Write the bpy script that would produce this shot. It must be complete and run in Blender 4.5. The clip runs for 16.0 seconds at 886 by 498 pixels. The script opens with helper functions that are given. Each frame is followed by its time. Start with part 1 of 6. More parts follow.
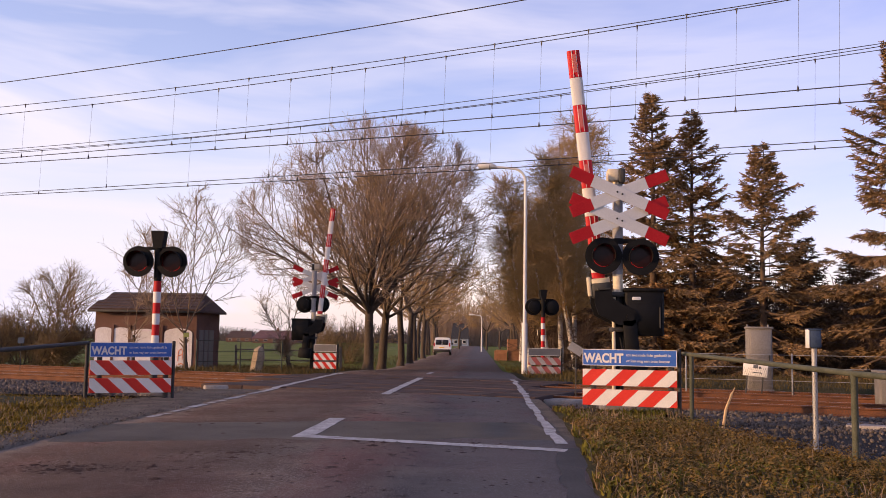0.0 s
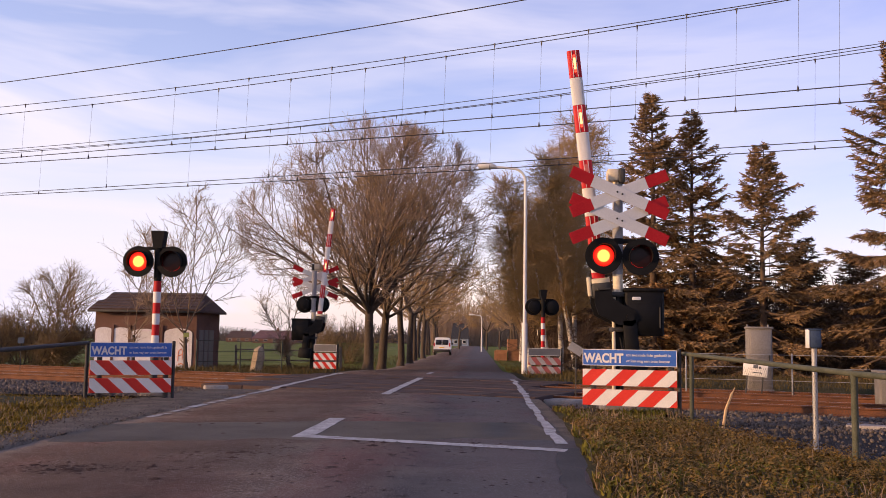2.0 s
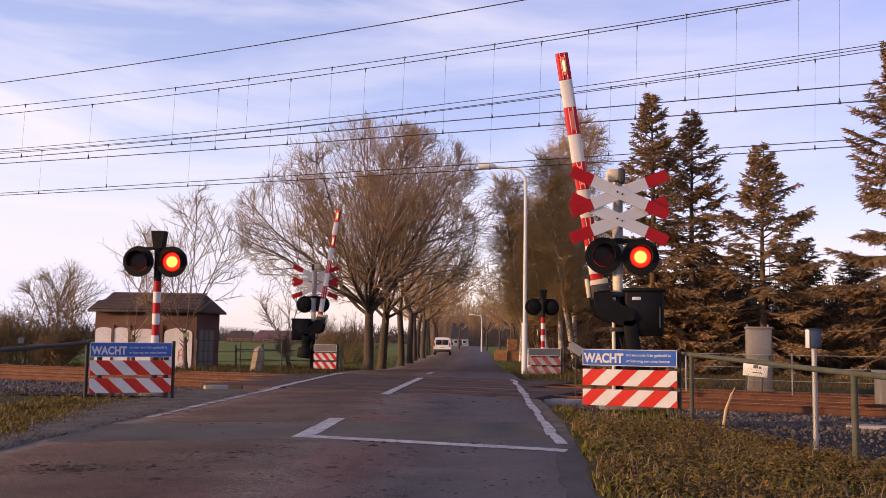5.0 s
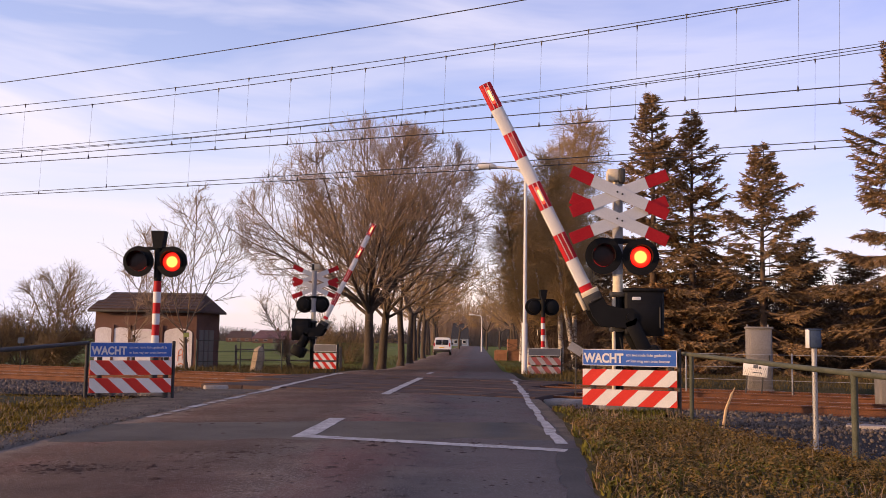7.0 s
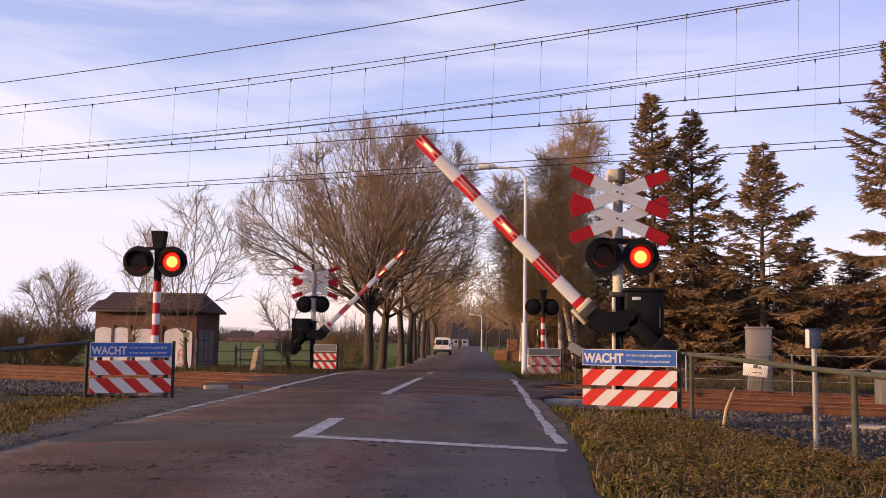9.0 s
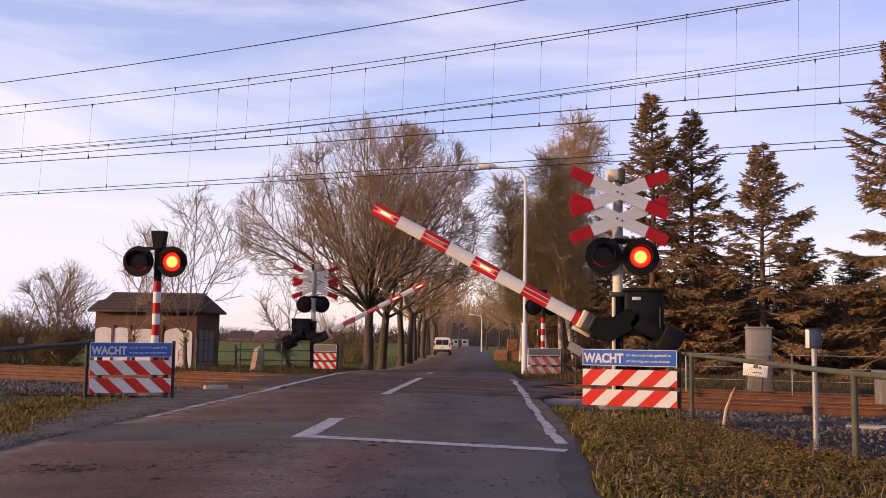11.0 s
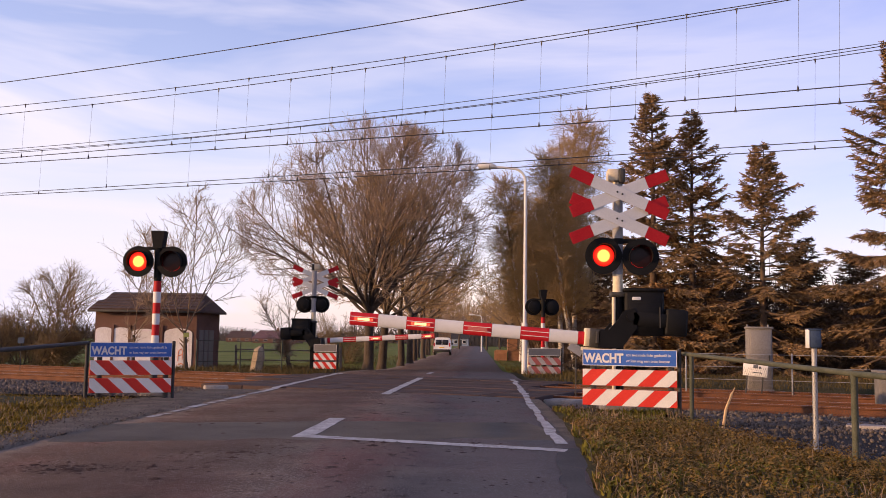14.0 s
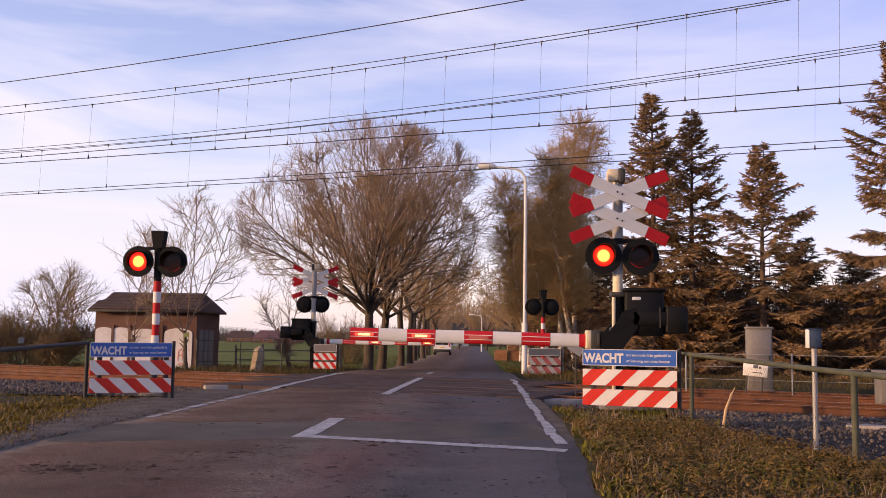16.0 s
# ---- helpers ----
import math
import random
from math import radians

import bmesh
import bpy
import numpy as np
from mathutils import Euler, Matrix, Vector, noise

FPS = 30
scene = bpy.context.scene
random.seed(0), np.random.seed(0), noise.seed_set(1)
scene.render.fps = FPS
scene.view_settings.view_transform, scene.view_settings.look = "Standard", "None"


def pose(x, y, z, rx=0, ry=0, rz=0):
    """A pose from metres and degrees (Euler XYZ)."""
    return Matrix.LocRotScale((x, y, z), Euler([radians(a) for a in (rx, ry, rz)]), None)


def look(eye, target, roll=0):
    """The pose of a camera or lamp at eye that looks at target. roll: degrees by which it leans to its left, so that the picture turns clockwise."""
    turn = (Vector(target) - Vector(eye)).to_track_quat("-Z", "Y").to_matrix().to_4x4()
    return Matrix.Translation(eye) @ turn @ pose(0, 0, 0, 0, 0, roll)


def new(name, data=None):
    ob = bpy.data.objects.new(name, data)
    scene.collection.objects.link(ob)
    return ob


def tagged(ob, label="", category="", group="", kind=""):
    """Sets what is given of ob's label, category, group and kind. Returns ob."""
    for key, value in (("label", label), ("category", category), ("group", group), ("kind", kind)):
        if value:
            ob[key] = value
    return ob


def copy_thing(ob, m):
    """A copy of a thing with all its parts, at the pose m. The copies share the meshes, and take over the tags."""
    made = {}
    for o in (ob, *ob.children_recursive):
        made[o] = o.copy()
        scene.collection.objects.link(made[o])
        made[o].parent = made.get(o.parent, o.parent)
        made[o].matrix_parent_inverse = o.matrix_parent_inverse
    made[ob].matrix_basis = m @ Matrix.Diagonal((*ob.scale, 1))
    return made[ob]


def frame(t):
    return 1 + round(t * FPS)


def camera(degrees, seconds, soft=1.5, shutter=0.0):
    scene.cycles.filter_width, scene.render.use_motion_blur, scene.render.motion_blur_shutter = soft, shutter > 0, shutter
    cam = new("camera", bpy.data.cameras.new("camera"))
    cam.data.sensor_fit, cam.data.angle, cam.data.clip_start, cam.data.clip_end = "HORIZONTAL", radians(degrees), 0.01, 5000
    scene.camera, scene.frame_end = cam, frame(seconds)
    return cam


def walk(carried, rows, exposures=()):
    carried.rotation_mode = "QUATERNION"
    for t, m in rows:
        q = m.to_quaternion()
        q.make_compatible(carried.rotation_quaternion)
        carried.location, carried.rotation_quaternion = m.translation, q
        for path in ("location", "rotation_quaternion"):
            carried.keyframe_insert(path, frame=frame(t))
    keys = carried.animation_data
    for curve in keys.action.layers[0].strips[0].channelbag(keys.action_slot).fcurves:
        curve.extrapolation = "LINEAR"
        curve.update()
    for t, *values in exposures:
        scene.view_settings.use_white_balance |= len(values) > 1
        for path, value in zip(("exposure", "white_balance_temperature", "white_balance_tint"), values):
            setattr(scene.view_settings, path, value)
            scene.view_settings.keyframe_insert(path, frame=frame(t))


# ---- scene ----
cam = camera(50, 16.0, soft=0.8)
EYE = (0.0, 0.0, 1.15)
CAM_POSE = look(EYE, (-0.03822, 0.99476, 1.24533), 0.9)
walk(cam, [(0.0, CAM_POSE), (16.0, CAM_POSE)], exposures=[(0.0, 0.0, 6600, 15), (16.0, 0.0, 6600, 15)])

# ---- light: low evening sun from behind, thin cloud ----
SUN_TO = Vector((-0.93, -0.37, 0.0)).normalized()
SUN_ELEV = radians(7.5)
world = bpy.data.worlds.new("sky")
scene.world = world
world.use_nodes = True
wn, wl = world.node_tree.nodes, world.node_tree.links
wn.clear()
w_out = wn.new("ShaderNodeOutputWorld")
w_bg = wn.new("ShaderNodeBackground")
w_sky = wn.new("ShaderNodeTexSky")
w_sky.sky_type = "NISHITA"
w_sky.sun_disc = False
w_sky.sun_elevation = SUN_ELEV
w_sky.sun_rotation = math.atan2(SUN_TO.x, SUN_TO.y)
w_sky.dust_density = 0.6
w_co = wn.new("ShaderNodeTexCoord")
w_map = wn.new("ShaderNodeMapping")
w_map.inputs["Scale"].default_value = (1.2, 1.6, 7.0)
w_map.inputs["Rotation"].default_value = (0.0, radians(7), 0.0)
w_no = wn.new("ShaderNodeTexNoise")
w_no.inputs["Scale"].default_value = 1.7
w_no.inputs["Detail"].default_value = 5.0
w_no.inputs["Roughness"].default_value = 0.52
w_no.inputs["Distortion"].default_value = 0.6
w_ramp = wn.new("ShaderNodeValToRGB")
w_ramp.color_ramp.elements[0].position, w_ramp.color_ramp.elements[0].color = 0.35, (0.05, 0.05, 0.05, 1)
w_ramp.color_ramp.elements[1].position, w_ramp.color_ramp.elements[1].color = 0.57, (0.88, 0.88, 0.88, 1)
w_gain = wn.new("ShaderNodeMix")
w_gain.data_type, w_gain.blend_type = "RGBA", "MULTIPLY"
w_gain.inputs[0].default_value = 1.0
w_mix = wn.new("ShaderNodeMix")
w_mix.data_type = "RGBA"
w_mix.inputs[7].default_value = (8.5, 8.2, 9.5, 1)
wl.new(w_co.outputs["Generated"], w_map.inputs["Vector"])
wl.new(w_map.outputs["Vector"], w_no.inputs["Vector"])
wl.new(w_no.outputs["Fac"], w_ramp.inputs["Fac"])
w_tone = wn.new("ShaderNodeMix")
w_tone.data_type = "RGBA"
w_tone.inputs[6].default_value, w_tone.inputs[7].default_value = (3.15, 2.65, 3.55, 1), (2.15, 1.85, 2.95, 1)
w_away = wn.new("ShaderNodeMapRange")
w_away.inputs["From Min"].default_value, w_away.inputs["From Max"].default_value = -0.30, 0.40
wl.new(w_away.outputs["Result"], w_tone.inputs[0])
wl.new(w_tone.outputs[2], w_gain.inputs[7])
wl.new(w_sky.outputs["Color"], w_gain.inputs[6])
wl.new(w_gain.outputs[2], w_mix.inputs[6])
w_sep = wn.new("ShaderNodeSeparateXYZ")
w_low = wn.new("ShaderNodeMapRange")
w_low.inputs["From Min"].default_value, w_low.inputs["From Max"].default_value = 0.0, 0.24
w_low.inputs["To Min"].default_value, w_low.inputs["To Max"].default_value = 0.72, 0.0
w_max = wn.new("ShaderNodeMath")
w_max.operation = "MAXIMUM"
wl.new(w_co.outputs["Generated"], w_sep.inputs[0])
wl.new(w_sep.outputs["Z"], w_low.inputs["Value"])
# the veil of cloud is thicker towards the low sun
w_side = wn.new("ShaderNodeMapRange")
w_side.inputs["From Min"].default_value, w_side.inputs["From Max"].default_value = -0.35, 0.40
w_side.inputs["To Min"].default_value, w_side.inputs["To Max"].default_value = 1.12, 0.34
w_veil = wn.new("ShaderNodeMath")
w_veil.operation = "MULTIPLY"
wl.new(w_sep.outputs["X"], w_side.inputs["Value"])
wl.new(w_sep.outputs["X"], w_away.inputs["Value"])
wl.new(w_low.outputs["Result"], w_max.inputs[0])
wl.new(w_max.outputs[0], w_veil.inputs[0])
wl.new(w_side.outputs["Result"], w_veil.inputs[1])
wl.new(w_ramp.outputs["Color"], w_max.inputs[1])
w_high = wn.new("ShaderNodeMapRange")
w_high.inputs["From Min"].default_value, w_high.inputs["From Max"].default_value = 0.34, 0.75
w_high.inputs["To Min"].default_value, w_high.inputs["To Max"].default_value = 1.0, 0.15
w_thin = wn.new("ShaderNodeMath")
w_thin.operation = "MULTIPLY"
wl.new(w_sep.outputs["Z"], w_high.inputs["Value"])
wl.new(w_veil.outputs[0], w_thin.inputs[0])
wl.new(w_high.outputs["Result"], w_thin.inputs[1])
wl.new(w_thin.outputs[0], w_mix.inputs[0])
wl.new(w_mix.outputs[2], w_bg.inputs["Color"])
wl.new(w_bg.outputs["Background"], w_out.inputs["Surface"])
w_bg.inputs["Strength"].default_value = 0.112

sun_data = bpy.data.lights.new("sun", "SUN")
sun_data.energy, sun_data.angle, sun_data.color = 5.0, radians(0.6), (1.0, 0.62, 0.31)
sun = new("sun", sun_data)
SUN_VEC = SUN_TO * math.cos(SUN_ELEV) + Vector((0, 0, math.sin(SUN_ELEV)))
sun.matrix_world = Matrix.Translation((-30, -40, 30)) @ (-SUN_VEC).to_track_quat("-Z", "Y").to_matrix().to_4x4()


# ---- materials ----
def mat(name, c1, c2, rough=0.8, metal=0.0, s1=3.0, s2=60.0, bump=0.15, rnd=0.0, stretch=(1, 1, 1), island=False, spec=0.5):
    """Two scales of grain between two colours, with fine relief."""
    m = bpy.data.materials.new(name)
    m.use_nodes = True
    n, l = m.node_tree.nodes, m.node_tree.links
    b = n["Principled BSDF"]
    b.inputs["Roughness"].default_value = rough
    b.inputs["Metallic"].default_value = metal
    b.inputs["Specular IOR Level"].default_value = spec
    co = n.new("ShaderNodeTexCoord")
    mp = n.new("ShaderNodeMapping")
    mp.inputs["Scale"].default_value = stretch
    l.new(co.outputs["Object"], mp.inputs["Vector"])
    na, nb = n.new("ShaderNodeTexNoise"), n.new("ShaderNodeTexNoise")
    na.inputs["Scale"].default_value, nb.inputs["Scale"].default_value = s1, s2
    na.inputs["Detail"].default_value, nb.inputs["Detail"].default_value = 4, 3
    for k in (na, nb):
        l.new(mp.outputs["Vector"], k.inputs["Vector"])
    ad = n.new("ShaderNodeMath")
    ad.operation = "ADD"
    l.new(na.outputs["Fac"], ad.inputs[0])
    l.new(nb.outputs["Fac"], ad.inputs[1])
    last = ad.outputs[0]
    if rnd:
        rv = n.new("ShaderNodeNewGeometry" if island else "ShaderNodeObjectInfo")
        ma = n.new("ShaderNodeMath")
        ma.operation = "MULTIPLY_ADD"
        ma.inputs[1].default_value = rnd
        l.new(rv.outputs["Random Per Island" if island else "Random"], ma.inputs[0])
        l.new(last, ma.inputs[2])
        last = ma.outputs[0]
    rp = n.new("ShaderNodeMapRange")
    rp.inputs["From Min"].default_value, rp.inputs["From Max"].default_value = 0.65, 1.35 + rnd
    l.new(last, rp.inputs["Value"])
    mx = n.new("ShaderNodeMix")
    mx.data_type = "RGBA"
    mx.inputs[6].default_value, mx.inputs[7].default_value = (*c1, 1), (*c2, 1)
    l.new(rp.outputs["Result"], mx.inputs[0])
    l.new(mx.outputs[2], b.inputs["Base Color"])
    if bump:
        bp = n.new("ShaderNodeBump")
        bp.inputs["Strength"].default_value, bp.inputs["Distance"].default_value = bump, 0.02
        l.new(nb.outputs["Fac"], bp.inputs["Height"])
        l.new(bp.outputs["Normal"], b.inputs["Normal"])
    return m


def glow(name, core, rim, radius, power, heart=0.47):
    """A lit lens: bright in its middle, its deep red rim standing in for the lamp's halo."""
    m = bpy.data.materials.new(name)
    m.use_nodes = True
    n, l = m.node_tree.nodes, m.node_tree.links
    n.clear()
    out, em = n.new("ShaderNodeOutputMaterial"), n.new("ShaderNodeEmission")
    co, ln, rp = n.new("ShaderNodeTexCoord"), n.new("ShaderNodeVectorMath"), n.new("ShaderNodeValToRGB")
    ln.operation = "LENGTH"
    sc = n.new("ShaderNodeMath")
    sc.operation = "DIVIDE"
    sc.inputs[1].default_value = radius
    l.new(co.outputs["Object"], ln.inputs[0])
    l.new(ln.outputs["Value"], sc.inputs[0])
    l.new(sc.outputs[0], rp.inputs["Fac"])
    rp.color_ramp.elements[0].position, rp.color_ramp.elements[0].color = heart, (*core, 1)
    rp.color_ramp.elements[1].position, rp.color_ramp.elements[1].color = 1.0, (*rim, 1)
    mid = rp.color_ramp.elements.new(heart + 0.13)
    mid.color = (core[0], core[1] * 0.06, core[2] * 0.12, 1)
    l.new(rp.outputs["Color"], em.inputs["Color"])
    em.inputs["Strength"].default_value = power
    l.new(em.outputs["Emission"], out.inputs["Surface"])
    return m


M_FIELD = mat("field_grass", (0.075, 0.10, 0.012), (0.165, 0.17, 0.03), 0.95, spec=0.1, s1=0.15, s2=6, bump=0.5)
M_VERGE = mat("verge_grass", (0.025, 0.026, 0.009), (0.075, 0.058, 0.024), 0.95, spec=0.1, s1=0.8, s2=14, bump=0.8)


def road_material():
    """Reddish asphalt: pale and dark aggregate, wheel tracks along the road, and dark mud stains."""
    m = mat("worn_asphalt", (0.050, 0.033, 0.023), (0.210, 0.140, 0.096), 0.92, s1=1.1, s2=85, bump=0.55, spec=0.12)
    n, l = m.node_tree.nodes, m.node_tree.links
    b = n["Principled BSDF"]
    last = b.inputs["Base Color"].links[0].from_socket
    co = n.new("ShaderNodeTexCoord")

    def layer(scale, stretch, lo, hi, colour, amount, detail=4):
        nonlocal last
        mp, no, rg, mx = n.new("ShaderNodeMapping"), n.new("ShaderNodeTexNoise"), n.new("ShaderNodeMapRange"), n.new("ShaderNodeMix")
        mp.inputs["Scale"].default_value = stretch
        no.inputs["Scale"].default_value, no.inputs["Detail"].default_value = scale, detail
        rg.inputs["From Min"].default_value, rg.inputs["From Max"].default_value = lo, hi
        rg.inputs["To Max"].default_value = amount
        mx.data_type = "RGBA"
        mx.inputs[7].default_value = (*colour, 1)
        l.new(co.outputs["Object"], mp.inputs["Vector"])
        l.new(mp.outputs["Vector"], no.inputs["Vector"])
        l.new(no.outputs["Fac"], rg.inputs["Value"])
        l.new(rg.outputs["Result"], mx.inputs[0])
        l.new(last, mx.inputs[6])
        last = mx.outputs[2]

    layer(75, (1, 0.8, 1), 0.535, 0.66, (0.33, 0.265, 0.24), 0.85, 2)
    layer(60, (1, 0.8, 1), 0.60, 0.72, (0.012, 0.009, 0.008), 0.8, 2)
    layer(0.8, (1.3, 0.35, 1), 0.46, 0.60, (0.165, 0.078, 0.062), 0.72)
    layer(1.0, (1.2, 0.30, 1), 0.55, 0.70, (0.042, 0.024, 0.02), 0.4)
    layer(0.5, (1, 0.5, 1), 0.47, 0.62, (0.135, 0.115, 0.092), 0.7)
    layer(6.5, (1, 0.75, 1), 0.60, 0.70, (0.026, 0.012, 0.009), 0.8, 8)
    def across(x0, x1, scale, lo, hi, colour, amount):
        """A cover that thickens from x0 to x1 across the road, with a ragged edge."""
        nonlocal last
        sp, ed, no, su, th, mx = (n.new("ShaderNode" + k) for k in ("SeparateXYZ", "MapRange", "TexNoise", "Math", "MapRange", "Mix"))
        ed.inputs["From Min"].default_value, ed.inputs["From Max"].default_value = x0, x1
        no.inputs["Scale"].default_value, no.inputs["Detail"].default_value = scale, 7
        su.operation = "ADD"
        th.inputs["From Min"].default_value, th.inputs["From Max"].default_value = lo, hi
        th.inputs["To Max"].default_value = amount
        mx.data_type = "RGBA"
        mx.inputs[7].default_value = (*colour, 1)
        l.new(co.outputs["Object"], sp.inputs[0])
        l.new(co.outputs["Object"], no.inputs["Vector"])
        l.new(sp.outputs["X"], ed.inputs["Value"])
        l.new(ed.outputs["Result"], su.inputs[0])
        l.new(no.outputs["Fac"], su.inputs[1])
        l.new(su.outputs[0], th.inputs["Value"])
        l.new(th.outputs["Result"], mx.inputs[0])
        l.new(last, mx.inputs[6])
        last = mx.outputs[2]

    # worn pale aggregate in the near lane, mud over the far lane, dust from the shoulder
    across(-1.6, 0.1, 1.6, 0.95, 1.6, (0.24, 0.176, 0.130), 0.6)
    across(-0.9, -2.4, 0.9, 1.0, 1.6, (0.052, 0.031, 0.023), 0.85)
    across(-3.5, -4.9, 2.2, 1.0, 1.35, (0.165, 0.135, 0.112), 0.85)
    layer(95, (1, 0.8, 1), 0.58, 0.68, (0.40, 0.33, 0.30), 0.55, 2)
    l.new(last, b.inputs["Base Color"])
    return m


M_ROAD = road_material()
M_DUST = mat("dusty_shoulder", (0.060, 0.049, 0.038), (0.205, 0.168, 0.132), 0.95, s1=2.0, s2=40, bump=0.7, spec=0.1)
M_PATCH = mat("asphalt_patch", (0.066, 0.056, 0.045), (0.150, 0.129, 0.106), 0.9, s1=0.9, s2=120, bump=0.5, spec=0.15)
M_EDGE = mat("dark_smooth_asphalt", (0.034, 0.032, 0.032), (0.085, 0.078, 0.075), 0.85, s1=1.5, s2=70, bump=0.3, spec=0.25)
M_DECK = mat("crossing_panel_rubber", (0.036, 0.024, 0.020), (0.100, 0.066, 0.056), 0.9, s1=1.2, s2=50, bump=0.5, rnd=0.25, spec=0.2)
M_MUD = mat("dried_mud", (0.035, 0.02, 0.015), (0.085, 0.052, 0.04), 0.95, s1=3, s2=40, bump=0.8, spec=0.1)
M_HERB = mat("verge_weed_leaf", (0.030, 0.022, 0.006), (0.33, 0.19, 0.040), 0.85, s1=1.5, s2=14, bump=0.0, rnd=0.6, spec=0.2, island=True)
M_LINE = mat("worn_road_paint", (0.16, 0.145, 0.135), (0.56, 0.54, 0.52), 0.8, s1=3.5, s2=30, bump=0.4)
M_CONC = mat("concrete", (0.09, 0.08, 0.072), (0.18, 0.165, 0.15), 0.9, s1=2, s2=50, bump=0.4)
M_PALECONC = mat("pale_concrete", (0.22, 0.19, 0.165), (0.42, 0.37, 0.32), 0.9, s1=3, s2=40, bump=0.4, spec=0.2)
M_SHRUB = mat("brown_shrub_twigs", (0.13, 0.085, 0.038), (0.31, 0.21, 0.10), 0.9, s1=0.6, s2=12, bump=0.2)
M_STONE = mat("ballast_stone", (0.026, 0.022, 0.020), (0.20, 0.165, 0.14), 0.9, s1=6, s2=40, bump=0.4, rnd=0.9, island=True, spec=0.1)
M_BALLAST = mat("ballast_bed", (0.055, 0.048, 0.045), (0.17, 0.15, 0.145), 0.95, s1=4, s2=22, bump=1.0, spec=0.1)
# gravel tone lowered so the path's shade lies in its colour
M_GRAVEL = mat("grey_gravel", (0.016, 0.014, 0.014), (0.052, 0.047, 0.045), 0.95, s1=2.5, s2=35, bump=1.0, spec=0.1)
M_RUST = mat("rusty_rail", (0.055, 0.019, 0.008), (0.17, 0.060, 0.021), 0.85, s1=3, s2=60, bump=0.4)
M_HEAD = mat("rail_head_steel", (0.35, 0.30, 0.27), (0.5, 0.46, 0.43), 0.35, 0.9, s1=2, s2=60, bump=0.1)
M_SLEEP = mat("weathered_sleeper", (0.055, 0.034, 0.022), (0.13, 0.085, 0.06), 0.95, s1=2, s2=30, bump=0.6)
M_RED = mat("signal_red_paint", (0.33, 0.006, 0.010), (0.46, 0.016, 0.018), 0.55, spec=0.2, s1=2, s2=40, bump=0.08)
M_REDREF = mat("red_reflective_sheet", (0.48, 0.018, 0.012), (0.62, 0.042, 0.022), 0.5, spec=0.25, s1=2, s2=80, bump=0.05)
M_BOOMRED = mat("crimson_boom_sheet", (0.40, 0.008, 0.014), (0.54, 0.020, 0.024), 0.5, s1=2, s2=60, bump=0.05, spec=0.25)
# red and white dulled for shade on the far boards; white also on the sleeve
M_SHADERED = mat("shaded_red_sheet", (0.20, 0.055, 0.055), (0.30, 0.09, 0.085), 0.7, s1=2, s2=40, bump=0.1, spec=0.2)
M_DULLWHITE = mat("dulled_white_sheet", (0.22, 0.21, 0.215), (0.34, 0.33, 0.33), 0.7, s1=2, s2=40, bump=0.1, spec=0.2)
M_WHITE = mat("white_paint", (0.56, 0.55, 0.53), (0.65, 0.64, 0.62), 0.55, spec=0.3, s1=1.6, s2=40, bump=0.08)
M_SHEET = mat("white_reflective_sheet", (0.55, 0.53, 0.50), (0.70, 0.68, 0.65), 0.55, spec=0.3, s1=2, s2=80, bump=0.05)
M_BLUE = mat("blue_sign_enamel", (0.018, 0.085, 0.36), (0.03, 0.12, 0.45), 0.4, s1=2, s2=50, bump=0.05)
M_BLACK = mat("black_paint", (0.004, 0.004, 0.0045), (0.011, 0.0105, 0.0105), 0.65, spec=0.15, s1=3, s2=60, bump=0.1)
M_DARK = mat("dark_steel", (0.016, 0.015, 0.015), (0.045, 0.042, 0.038), 0.75, 0.0, s1=3, s2=60, bump=0.15)
M_BOARD = mat("dark_board_back", (0.05, 0.055, 0.07), (0.10, 0.105, 0.12), 0.7, s1=3, s2=40, bump=0.15)
M_GALV = mat("galvanised_steel", (0.22, 0.22, 0.22), (0.38, 0.37, 0.36), 0.5, 0.3, s1=4, s2=50, bump=0.1)
M_GREENPIPE = mat("green_grey_painted_pipe", (0.030, 0.036, 0.020), (0.085, 0.085, 0.052), 0.8, s1=5, s2=50, bump=0.3)
M_SIGNGREEN = mat("yellow_green_plate", (0.13, 0.16, 0.03), (0.22, 0.24, 0.06), 0.6, s1=3, s2=40, bump=0.05)
M_BEIGE = mat("beige_painted_metal", (0.50, 0.42, 0.28), (0.66, 0.56, 0.40), 0.6, s1=3, s2=50, bump=0.1)
M_CAB = mat("grey_cabinet_paint", (0.13, 0.115, 0.10), (0.22, 0.20, 0.18), 0.65, s1=1.5, s2=30, bump=0.15)
M_BOX = mat("blue_grey_box", (0.028, 0.045, 0.08), (0.055, 0.08, 0.13), 0.7, spec=0.2, s1=3, s2=40, bump=0.1)
M_GLASS = mat("dark_red_lens", (0.010, 0.003, 0.003), (0.022, 0.005, 0.004), 0.35, s1=4, s2=60, bump=0.0, spec=0.2)
M_COVER = mat("unlit_lamp_cover", (0.40, 0.08, 0.06), (0.55, 0.16, 0.12), 0.3, s1=4, s2=60, bump=0.0)
M_WIRE = mat("oxidised_copper_wire", (0.03, 0.03, 0.038), (0.07, 0.065, 0.07), 0.6, 0.3, s1=1, s2=40, bump=0.0)
M_BRICK = mat("weathered_brick", (0.075, 0.037, 0.027), (0.19, 0.095, 0.066), 0.9, s1=0.9, s2=18, bump=0.5, stretch=(1, 1, 3))
M_ROOF = mat("brown_roof_tile", (0.042, 0.025, 0.019), (0.105, 0.060, 0.044), 0.9, s1=1.2, s2=25, bump=0.6, rnd=0.25)
